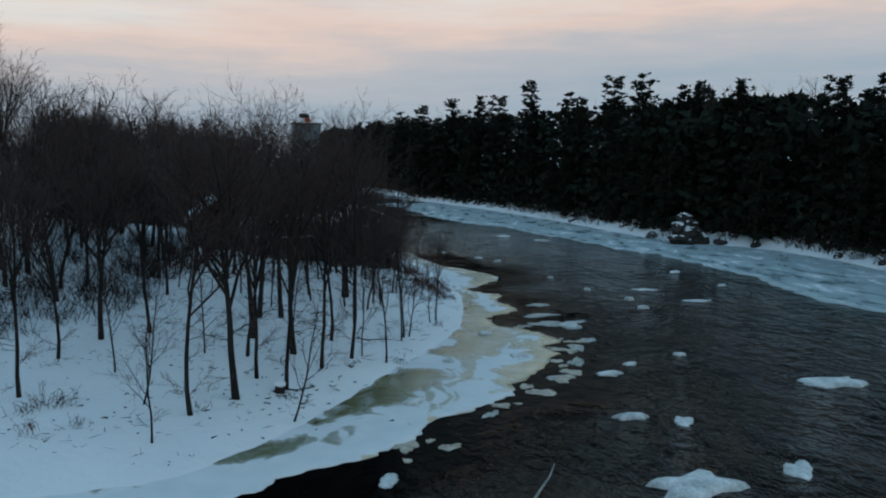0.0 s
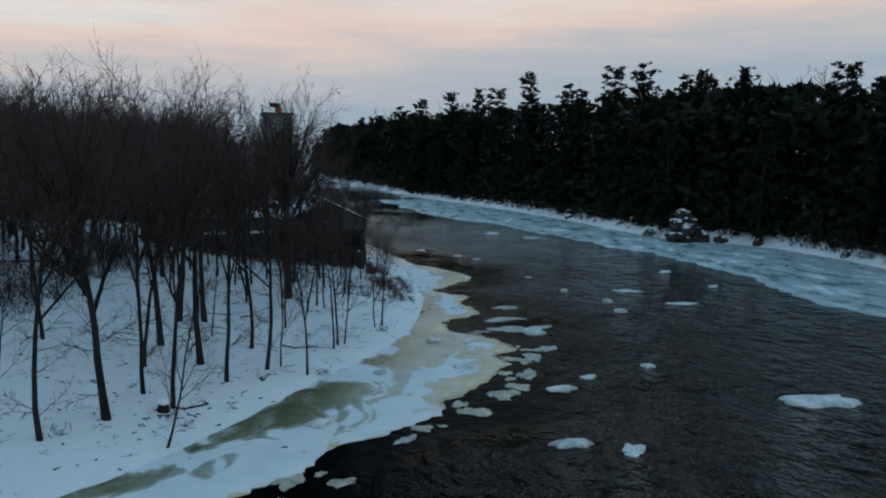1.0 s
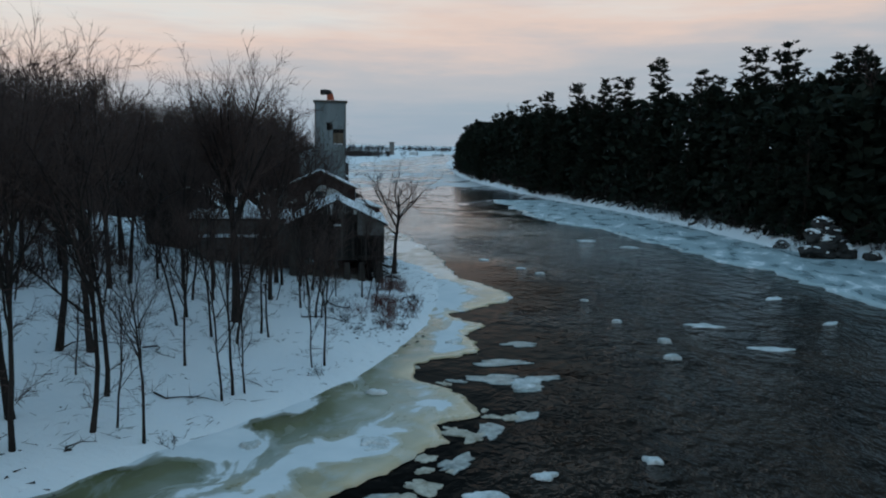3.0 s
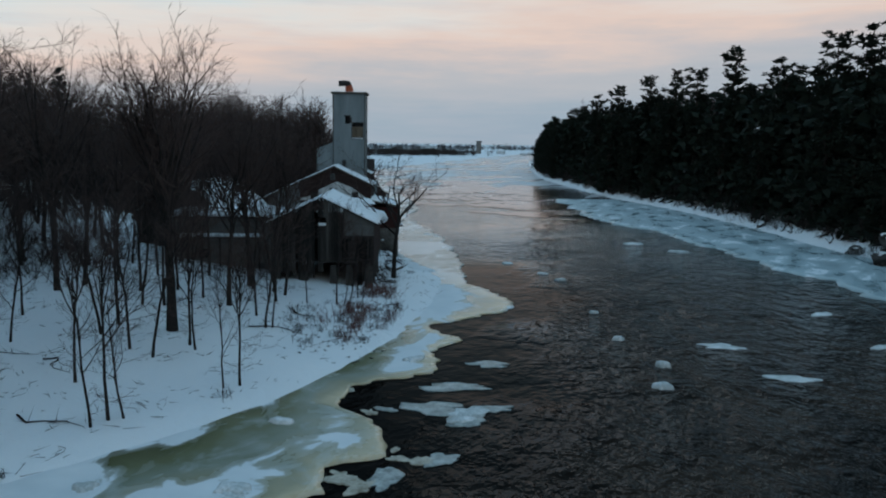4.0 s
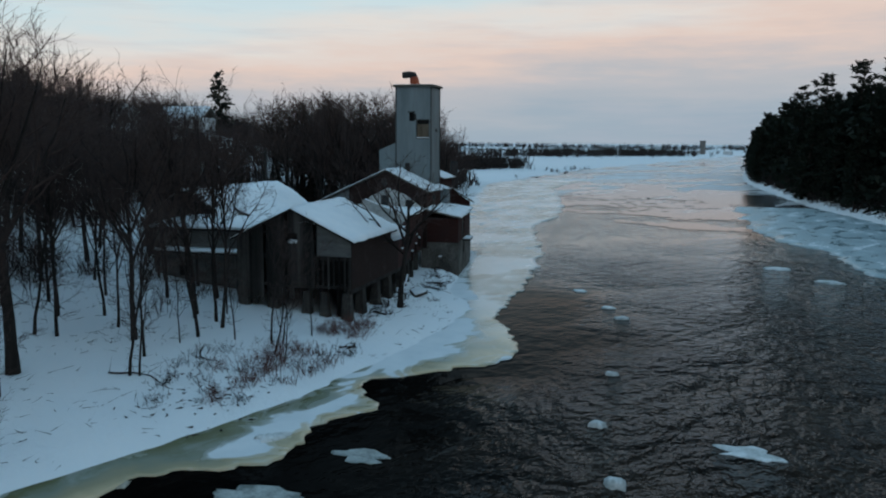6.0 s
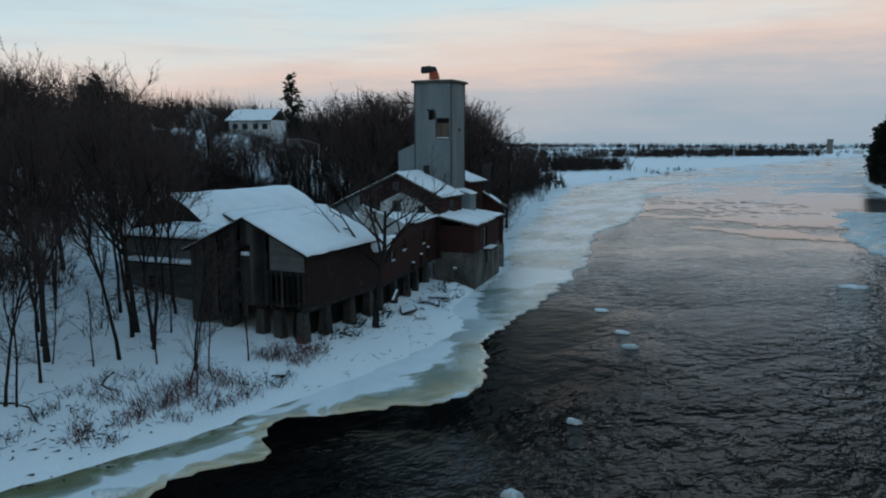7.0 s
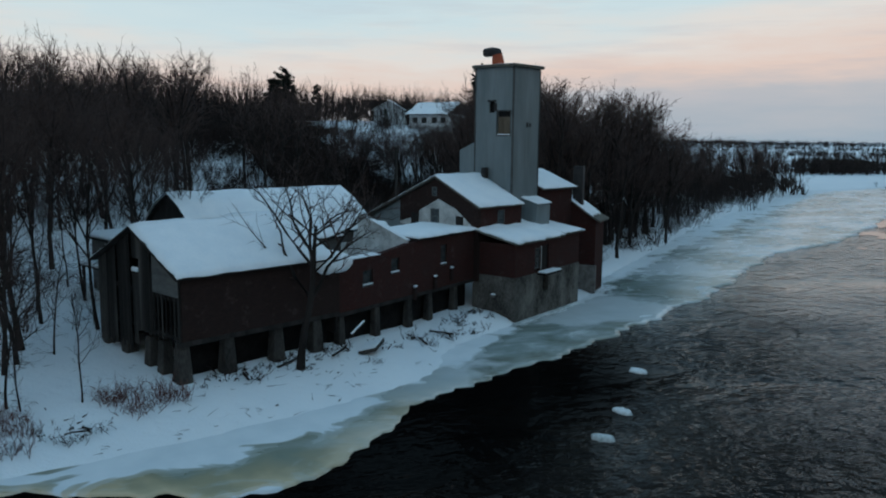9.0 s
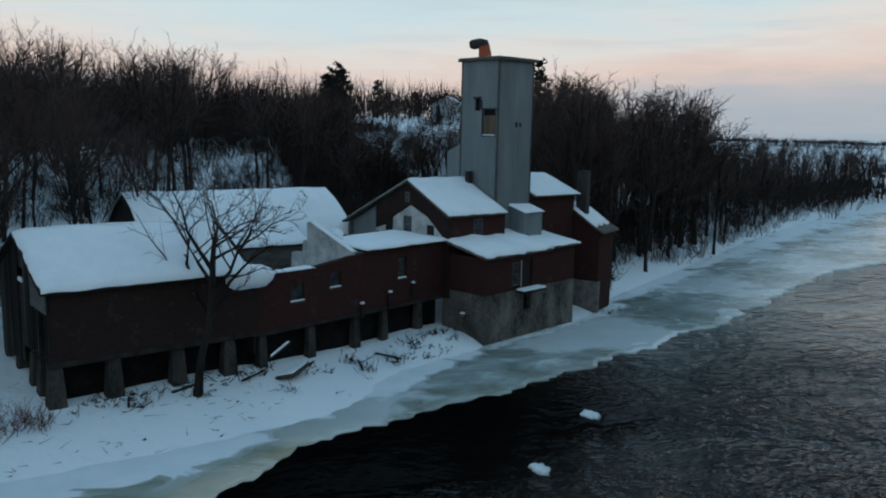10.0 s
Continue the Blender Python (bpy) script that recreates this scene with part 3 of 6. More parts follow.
def window(parent, face, at, y0, y1, z0, z1, sill=True, deep=0.12, label="", frame_mat=None):
    """A sash window on a wall: face 'x' looks to the river, 'y' looks downstream; at is the wall's plane, y0..y1 runs along it."""
    def put(a0, a1, d0, d1, c0, c1):
        if face == "x":
            return boxed(at + d0, at + d1, a0, a1, c0, c1)
        return boxed(a0, a1, at - d1, at - d0, c0, c1)
    w = part("window", put(y0, y1, -deep, 0.006, z0, z1), BLACK, parent, label)
    for a0, a1, c0, c1 in ((y0, y0 + 0.09, z0, z1), (y1 - 0.09, y1, z0, z1), (y0 + 0.09, y1 - 0.09, z1 - 0.09, z1), (y0 + 0.09, y1 - 0.09, z0, z0 + 0.08)):
        part("frame", put(a0, a1, 0.008, 0.05, c0, c1), frame_mat or TRIM_DARK, w)
    mid = (z0 + z1) / 2
    part("pane", put(y0 + 0.09, y1 - 0.09, 0.008, 0.016, z0 + 0.08, mid - 0.02), GLASS, w)
    part("pane", put(y0 + 0.09, y1 - 0.09, 0.008, 0.016, mid + 0.02, z1 - 0.09), GLASS, w)
    part("sash_bar", put(y0 + 0.09, y1 - 0.09, 0.018, 0.04, mid - 0.02, mid + 0.02), frame_mat or TRIM_DARK, w)
    if sill:
        part("sill", put(y0 - 0.08, y1 + 0.08, 0.0, 0.16, z0 - 0.09, z0 - 0.005), TRIM_DARK, w)
        bm = put(y0 - 0.07, y1 + 0.07, 0.01, 0.15, z0 - 0.003, z0 + 0.09)
        bmesh.ops.bevel(bm, geom=list(bm.edges), offset=0.03, segments=2, affect="EDGES")
        part("snow", bm, ROOF_SNOW, w, "snow on the sill", True)
    return w


def wall_with_holes(along, at, thick, u0, u1, z0, z1, holes):
    """A wall with rectangular openings that go through it. along 'y': it runs upstream and `at` is its x; 'x': it runs inland and `at` is its y."""
    us = sorted({u0, u1, *[h[0] for h in holes], *[h[1] for h in holes]})
    zs = sorted({z0, z1, *[h[2] for h in holes], *[h[3] for h in holes]})
    bm = bmesh.new()
    for a, b in zip(us, us[1:]):
        for c, d in zip(zs, zs[1:]):
            um, zm = (a + b) / 2, (c + d) / 2
            if any(h[0] < um < h[1] and h[2] < zm < h[3] for h in holes):
                continue
            if along == "y":
                box(bm, at - thick, at, a, b, c, d)
            else:
                box(bm, a, b, at, at + thick, c, d)
    bmesh.ops.remove_doubles(bm, verts=bm.verts, dist=1e-4)
    inner = [f for f in bm.faces if any(g is not f and (g.calc_center_median() - f.calc_center_median()).length < 1e-4 for g in {q for e in f.edges for q in e.link_faces})]
    bmesh.ops.delete(bm, geom=inner, context="FACES_ONLY")
    return bm


def pier(parent, x, y, base, top, wide=0.55, foot=0.85):
    bm = bmesh.new()
    vs = box(bm, -0.5, 0.5, -0.5, 0.5, 0, 1)
    for v in vs:
        w = foot if v.co.z < 0.5 else wide
        v.co = Vector((x + v.co.x * w, y + v.co.y * w * 1.1, base - 0.5 if v.co.z < 0.5 else top))
    bmesh.ops.bevel(bm, geom=list(bm.edges), offset=0.05, segments=1, affect="EDGES")
    return part("pier", bm, PIER, parent)


def timber_barn():
    b = thing("timber_barn", MILL, "weathered timber barn on concrete piers under a snowy roof", "barn")
    W, L, low, eave, peak = 9.1, 11.0, 3.35, 6.85, 9.0
    rng = random.Random(4)
    # river wall, boarded and dark red
    part("river_wall", boxed(-0.18, 0.0, 0.25, L, low, eave - 0.02), OLD_BRICK, b, "dull red-brown river wall")
    part("back_wall", boxed(-W, -W + 0.15, 0.25, L, 1.8, eave - 0.02), DARK_WOOD, b)
    part("inner_wall", boxed(-W + 0.15, -0.18, L - 0.15, L, 2.0, eave), DARK_WOOD, b)
    part("floor", boxed(-W + 0.16, -0.19, 0.3, L - 0.16, low, low + 0.2), DARK_WOOD, b)
    part("sill_beam", boxed(-0.30, 0.02, 0.02, L, low - 0.28, low - 0.004), DARK_WOOD, b)
    # boarded gable, each plank by itself, some short, some missing
    x, k = -W, 0
    while x < -0.12:
        w = rng.uniform(0.20, 0.30) if x < -3.2 else (0.15 if k % 2 else 0.27)
        x1 = min(x + w, -0.02)
        mid = (x + x1) / 2
        top = eave + (peak - eave) * (1 - abs(mid + 4.55) / 4.55)
        bottom = 2.0 if mid < -4.5 else low - rng.uniform(0, 0.25)
        if mid < -4.5:
            bottom += rng.uniform(-0.1, 0.5)
        gap = (-4.9 < mid < -4.2)
        slit = (mid > -3.0 and k % 2 == 0) or (mid < -3.2 and rng.random() < 0.10)
        if not slit:
            if gap:
                part("plank", boxed(x, x1 - 0.015, 0.10, 0.14, bottom, 6.6), BOARDS, b)
                part("plank", boxed(x, x1 - 0.015, 0.10, 0.14, 7.35, top), BOARDS, b)
            else:
                lo = 5.75 if mid > -2.9 and rng.random() < 0.0 else bottom
                part("plank", boxed(x, x1 - rng.uniform(0.01, 0.03), 0.10 + rng.uniform(0, 0.02), 0.14, lo, top), BOARDS, b)
        x, k = x1, k + 1
    # lighter cladding panel above the slatted corner
    bm = bmesh.new()
    prism(bm, [(-2.6, 5.75), (-0.0, 5.75), (0.0, 6.85), (-2.6, 8.05)], "y", (0.03, 0.085))
    part("gable_panel", bm, SIDING_OLD, b, "greyed pale board panel")
    for px in (-W + 0.2, -6.6, -4.5, -3.0, -0.18):
        part("post", boxed(px - 0.12, px + 0.12, 0.16, 0.40, 1.7 if px < -5 else low, eave + 0.05), DARK_WOOD, b)
    part("snow", boxed(-4.88, -4.22, 0.02, 0.16, 6.61, 6.86, bevel=0.04), ROOF_SNOW, b, "snow caught in the gable opening", True)
    part("tie_beam", boxed(-W, 0.0, 0.16, 0.36, 5.45, 5.7), DARK_WOOD, b)
    # black sheet added to stand in for the loft's shade
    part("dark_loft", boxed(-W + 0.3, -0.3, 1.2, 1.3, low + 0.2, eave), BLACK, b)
    for y in (0.45, 3.2, 6.5, 9.4):
        pier(b, -0.45, y, mill_height(-0.3, y), low - 0.28)
    for px in (-2.2, -3.6, -6.2, -8.6):
        pier(b, px, 0.45, mill_height(px, 0.4), low - 0.28, 0.5, 0.75)
    # added near-black wall behind the piers, puts the underfloor shade into colour
    part("under_wall", boxed(-1.5, -1.1, 0.9, L, 0.5, low - 0.003), UNDERFLOOR_SHADE, b, "near-black wall standing in for the shade beneath the floor")
    # roof
    part("roof", slab_roof((0.35, eave - 0.15), (-4.55, peak + 0.04), -0.25, L - 0.2, 0.12), DARK_WOOD, b)
    part("roof", slab_roof((-4.56, peak + 0.04), (-W - 0.35, eave - 0.15), -0.25, L - 0.2, 0.12), DARK_WOOD, b)
    vt, fc = snow_slope((0.34, eave - 0.02), (-4.6, peak + 0.15), -0.2, L - 0.5, 0.20, 1.0, 0.05)
    shape("roof_snow", vt, fc, ROOF_SNOW, b, "deep snow on the river slope", True)
    vt, fc = snow_slope((-W - 0.33, eave - 0.02), (-4.5, peak + 0.15), -0.2, L - 0.5, 0.22, 2.0, 0.05)
    shape("roof_snow", vt, fc, ROOF_SNOW, b, "deep snow on the back slope", True)
    # drooping lump of snow at the far end
    bm = bmesh.new()
    bmesh.ops.create_icosphere(bm, subdivisions=3, radius=1.0)
    for v in bm.verts:
        n = noise.noise(v.co * 1.3)
        v.co = Vector((-0.35 + v.co.x * 1.2 * (1 + 0.2 * n), 10.5 + v.co.y * 1.45 * (1 + 0.2 * n), 6.5 + v.co.z * 0.72 * (1 + 0.3 * n)))
    part("roof_snow", bm, ROOF_SNOW, b, "sagging lump of snow at the roof end", True)


# near-black, so the shade below the floors sits in the colour
UNDERFLOOR_SHADE = mottled("dark_rubble", (0.004, 0.004, 0.004), (0.016, 0.014, 0.013), 1.2, 0.95, 8.0, 0.6, 0.05, local=True)
SIDING_OLD = mottled("greyed_siding", (0.075, 0.075, 0.072), (0.15, 0.148, 0.14), 0.8, 0.85, 12.0, 0.3, 0.01, local=True, stretch=(1, 1, 3))


def brick_wing():
    """The long brick wall on arches between barn and mill, roofless but for a snowy lean-to."""
    m = MILL @ pose(-0.1, 11.0, 0, 0, 0, 8.3)
    b = thing("brick_wing", m, "long ruined dark red brick wing on piers", "brick building")
    L = 16.2
    holes = [(2.4, 3.4, 4.6, 5.6), (5.4, 6.3, 5.05, 6.05), (11.35, 12.15, 4.9, 6.35)]
    bm = wall_with_holes("y", 0.0, 0.4, 0.0, L, 3.2, 6.9, holes)
    for v in bm.verts:          # broken, sagging top edge
        if v.co.z > 6.8:
            v.co.z = 6.45 + 0.0 * v.co.y
    bm2 = bmesh.new()
    prism(bm2, [(0, 6.452), (L, 6.452), (L, 7.0), (9.5, 6.95), (7.2, 6.85), (6.0, 6.7), (3.8, 6.46)], "x", (-0.4, 0.0))
    part("wall", bm, BRICK, b, "dark red brick river wall")
    part("wall_top", bm2, BRICK, b, "broken sloping top courses")
    for y0, y1, z0, z1 in holes:
        window(b, "x", -0.14, y0, y1, z0, z1, frame_mat=DARK_WOOD)
    part("back_wall", boxed(-6.5, -6.2, 0.0, L, 2.0, 5.4), OLD_BRICK, b)
    part("floor", boxed(-6.2, -0.4, 0.0, L, 3.2, 3.4), DARK_WOOD, b)
    part("floor_snow", boxed(-6.19, -0.41, 0.3, L - 0.2, 5.0, 5.12), ROOF_SNOW, b, "snow drifted over the fallen roof")
    part("lintel_beam", boxed(-0.42, 0.03, 0.0, L, 2.95, 3.195), DARK_WOOD, b)
    for y in (0.6, 4.2, 7.9, 10.4, 13.8):
        p = m @ Vector((-0.3, y, 0))
        pier(b, -0.45, y, height(p.x, p.y), 3.0, 0.42, 0.6)
    # same added wall below the wing, its colour carries the shade there
    part("under_wall", boxed(-1.2, -0.9, 0.0, L, 0.3, 2.94), UNDERFLOOR_SHADE, b, "near-black wall standing in for the shade beneath the floor")
    # ledge stones with caps of snow
    for y, z in ((8.0, 3.7), (10.5, 4.1), (12.7, 4.45)):
        q = part("ledge_stone", boxed(0.0, 0.22, y - 0.14, y + 0.14, z - 0.9, z, bevel=0.03), OLD_BRICK, b)
        bm = boxed(0.0, 0.24, y - 0.16, y + 0.16, z + 0.003, z + 0.14)
        bmesh.ops.bevel(bm, geom=list(bm.edges), offset=0.05, segments=2, affect="EDGES")
        part("snow", bm, ROOF_SNOW, q, "cap of snow", True)
    # snow along the wall top
    vt, fc = snow_slope((0.05, 6.46), (-0.45, 6.5), 0.2, 4.2, 0.10, 6.0, nx=4)
    shape("wall_snow", vt, fc, ROOF_SNOW, b, "", True)
    # sloping white fire wall
    bm = bmesh.new()
    prism(bm, [(-0.3, 6.4), (-0.3, 7.05), (-4.3, 8.6), (-4.6, 8.55), (-4.6, 7.4), (-5.0, 7.3), (-5.1, 6.5), (-6.2, 6.4), (-6.3, 5.0), (-0.3, 5.0)], "y", (7.4, 7.75))
    part("fire_wall", bm, PLASTER, b, "sloping white-plastered end wall")
    vt, fc = snow_slope((-0.25, 7.06), (-4.3, 8.62), 7.36, 7.8, 0.08, 3.0, nx=10, ny=4)
    shape("wall_snow", vt, fc, ROOF_SNOW, b, "", True)
    # lean-to roof in front of the gabled house
    part("lean_to_roof", slab_roof((0.25, 6.98), (-4.6, 7.05), 8.3, L + 0.2, 0.12), DARK_WOOD, b)
    vt, fc = snow_slope((0.25, 7.10), (-4.6, 7.17), 8.3, L + 0.15, 0.24, 5.0)
    shape("roof_snow", vt, fc, ROOF_SNOW, b, "lumpy snow on the lean-to", True)
    bm = bmesh.new()
    for k in range(5):
        r = bmesh.ops.create_icosphere(bm, subdivisions=2, radius=0.45)
        for v in r["verts"]:
            v.co = Vector((-3.5 - 0.5 * k + v.co.x, 9.0 + 0.5 * math.sin(k * 2) + v.co.y, 7.5 + 0.15 * (k % 2) + v.co.z * 0.8)) + 0.15 * noise.noise_vector(v.co * 3 + Vector((k, 0, 0)))
    part("snow_heap", bm, ROOF_SNOW, b, "snow heaped over rubble", True)


def gabled_house():
    m = MILL @ pose(0, 26.8, 0)
    b = thing("gabled_mill_house", m, "red-brick mill house with snowy gable roof", "mill building")
    xr, xp, xl, zr, zp, zl = -2.0, -6.45, -14.6, 8.95, 11.0, 7.3
    L = 5.6
    zm = zp - (zp - zl) * (10.5 + xp) / (xp - xl) * 1.0
    zm = zp + (zl - zp) * (10.5 - 6.45) / (14.6 - 6.45)
    bm = bmesh.new()
    prism(bm, [(xr, 3.0), (xr, zr - 0.1), (xp, zp - 0.1), (-10.6, zm - 0.1), (-10.6, 3.0)], "y", (0.0, 0.35))
    part("gable_wall", bm, OLD_BRICK, b, "sooty dark brick gable wall")
    part("river_wall", wall_with_holes("y", xr, 0.35, 0.35, L, 5.0, zr - 0.12, [(2.4, 3.3, 7.15, 8.5)]), BRICK, b)
    window(b, "x", xr - 0.02, 2.4, 3.3, 7.15, 8.5)
    part("back_wall", boxed(-14.4, -14.1, 0.0, L, 3.0, zl - 0.1), SIDING_OLD, b)
    bm = bmesh.new()
    prism(bm, [(-10.605, 3.0), (-10.605, zm - 0.12), (-14.4, zl - 0.12), (-14.4, 3.0)], "y", (0.3, 0.5))
    part("side_wall", bm, METAL, b, "grey-clad side wing")
    # pale ghost of a vanished roof on the gable
    bm = bmesh.new()
    prism(bm, [(-2.2, 7.0), (-4.3, 8.55), (-6.2, 9.25), (-8.3, 8.2), (-8.45, 6.9)], "y", (-0.03, -0.003))
    part("plaster_patch", bm, PLASTER, b, "white plaster patch of a vanished roof")
    bm = bmesh.new()
    prism(bm, [(-9.3, 6.9), (-9.3, 7.5), (-10.55, 7.15), (-10.55, 6.9)], "y", (-0.03, -0.003))
    part("plaster_patch", bm, PLASTER, b)
    window(b, "y", -0.03, -7.0, -6.1, 7.2, 8.45)
    window(b, "y", -0.003, -6.9, -6.35, 9.45, 10.2, sill=False)
    part("door", boxed(-9.25, -8.45, -0.05, -0.003, 6.6, 7.95), DARK_WOOD, b, "dark boarded doorway")
    part("door", boxed(-4.3, -3.5, -0.045, -0.034, 6.7, 8.0), DARK_WOOD, b, "dark boarded doorway")
    part("roof", slab_roof((xr + 0.3, zr - 0.22), (xp, zp - 0.02), -0.3, L, 0.14), CAP, b)
    part("roof", slab_roof((xp - 0.004, zp - 0.02), (xl - 0.3, zl - 0.16), -0.3, L, 0.14), CAP, b)
    vt, fc = snow_slope((xr + 0.28, zr - 0.07), (xp, zp + 0.13), -0.26, L - 0.05, 0.13, 11.0, 0.05)
    shape("roof_snow", vt, fc, ROOF_SNOW, b, "smooth snow on the river slope", True)
    vt, fc = snow_slope((xl - 0.28, zl - 0.01), (xp, zp + 0.13), -0.26, L - 0.05, 0.13, 12.0, 0.05)
    shape("roof_snow", vt, fc, ROOF_SNOW, b, "", True)
    part("chimney_stub", boxed(-5.95, -5.55, 5.0, 5.5, 10.6, 11.7, bevel=0.03), SOOT, b)


def elevator_tower():
    m = MILL @ pose(0, 32.4, 0)
    b = thing("grain_elevator_tower", m, "tall grey metal-clad elevator tower with flat cap", "tower")
    x0, x1, y1, top = -7.15, -3.15, 3.5, 20.0
    win, small = (-4.75, -3.4, 14.45, 16.4), (-5.65, -5.05, 16.3, 17.2)
    part("front_wall", wall_with_holes("x", 0.0, 0.2, x0, x1, 3.0, top, [win, small]), METAL, b)
    part("river_wall", boxed(x1 - 0.2, x1, 0.2, y1, 3.0, top), METAL, b)
    part("back_wall", boxed(x0, x1, y1, y1 + 0.2, 3.0, top), METAL, b)
    part("hill_wall", boxed(x0, x0 + 0.2, 0.2, y1, 3.0, top), METAL, b)
    for cx, cy in ((x0, 0), (x1, 0), (x1, y1 + 0.2)):
        part("corner_strip", boxed(cx - 0.07, cx + 0.07, cy - 0.03, cy + 0.11 if cy == 0 else cy + 0.03, 6.0, top), TRIM_DARK, b)
    w = part("window", boxed(win[0], win[1], 0.12, 0.16, win[2], win[3] - 0.45), BOARD, b, "window boarded with brown planks")
    part("dark_gap", boxed(win[0], win[1], 0.17, 0.19, win[3] - 0.45, win[3]), BLACK, w)
    for q in ((win[0] - 0.1, win[0], win[2] - 0.1, win[3] + 0.1), (win[1], win[1] + 0.1, win[2] - 0.1, win[3] + 0.1), (win[0], win[1], win[3], win[3] + 0.1), (win[0], win[1], win[2] - 0.1, win[2])):
        part("frame", boxed(q[0], q[1], -0.03, 0.1, q[2], q[3]), TRIM_DARK, w)
    part("snow", boxed(win[0], win[1], -0.02, 0.11, win[2] + 0.003, win[2] + 0.08, bevel=0.02), ROOF_SNOW, w, "snow on the sill")
    s = part("window", boxed(small[0], small[1], 0.15, 0.19, small[2], small[3]), BLACK, b, "small dark opening")
    part("hood", boxed(small[0] - 0.12, small[1] + 0.12, -0.12, 0.05, small[3], small[3] + 0.14, bevel=0.03), SOOT, s)
    part("shutter", boxed(small[1], small[1] + 0.22, -0.07, -0.01, small[2] + 0.1, small[3] - 0.1), SOOT, s)
    part("vent", boxed(x1 + 0.003, x1 + 0.05, 1.9, 2.1, 15.1, 15.5), SOOT, b)
    part("vent", boxed(x1 + 0.003, x1 + 0.05, 2.35, 2.5, 15.15, 15.45), SOOT, b)
    part("cap_roof", boxed(x0 - 0.28, x1 + 0.28, -0.28, y1 + 0.48, top, top + 0.24, bevel=0.04), CAP, b, "dark flat cap with rusty rim")
    vt, fc = snow_slope((x1 + 0.2, top + 0.24), (x0 - 0.2, top + 0.25), -0.2, y1 + 0.4, 0.06, 21.0)
    shape("cap_snow", vt, fc, ROOF_SNOW, b, "thin snow on the cap", True)
    # lean-to box on the hill side
    bm = bmesh.new()
    prism(bm, [(x0, 6.5), (x0, 14.0), (-9.3, 13.1), (-9.3, 6.5)], "y", (0.5, 3.4))
    part("side_box", bm, METAL, b, "grey-clad lean-to against the tower")


TRIM_DARK = mottled("dull_metal_trim", (0.045, 0.047, 0.047), (0.105, 0.108, 0.105), 1.0, 0.6, 10.0, 0.2, 0.01, local=True)
BOARD = mottled("brown_boarding", (0.075, 0.058, 0.042), (0.16, 0.125, 0.090), 2.0, 0.9, 20.0, 0.4, 0.01, local=True, stretch=(1, 1, 0.2))


def exhaust_duct():
    """The bent blower duct on the tower's cap: a rusty flared foot and a sooty horn turned inland."""
    m = MILL @ pose(-5.45, 32.8, 20.30)
    b = thing("exhaust_duct", m, "rusty red bent steel duct with sooty mouth on the tower cap", "duct")
    # the foot leans and narrows, the horn bends over to the hill side
    def loft(rings, mat, name, label):
        verts, faces, n = [], [], 8
        for (cx, cz, w, h, tilt) in rings:
            for k in range(n):
                a = 2 * math.pi * (k + 0.5) / n
                u, v = math.cos(a), math.sin(a)
                u, v = max(-0.8, min(0.8, u)) / 0.8, max(-0.8, min(0.8, v)) / 0.8
                verts.append((cx + u * w * math.cos(tilt), v * h, cz + u * w * math.sin(tilt)))
        for r in range(len(rings) - 1):
            for k in range(n):
                faces.append((r * n + k, r * n + (k + 1) % n, (r + 1) * n + (k + 1) % n, (r + 1) * n + k))
        faces += [tuple(range(n))[::-1], tuple((len(rings) - 1) * n + k for k in range(n))]
        shape(name, verts, faces, mat, b, label)
    loft([(0.35, 0.0, 0.50, 0.45, 0.0), (0.30, 0.35, 0.46, 0.42, 0.1), (0.22, 0.75, 0.40, 0.38, 0.25)], RUST, "foot", "rusty red flared foot")
    loft([(0.20, 0.76, 0.42, 0.40, 0.25), (0.08, 1.02, 0.40, 0.40, 0.7), (-0.25, 1.05, 0.36, 0.40, 1.35), (-0.75, 1.02, 0.34, 0.42, 1.57), (-1.0, 1.0, 0.34, 0.42, 1.57)], SOOT, "horn", "sooty horn")


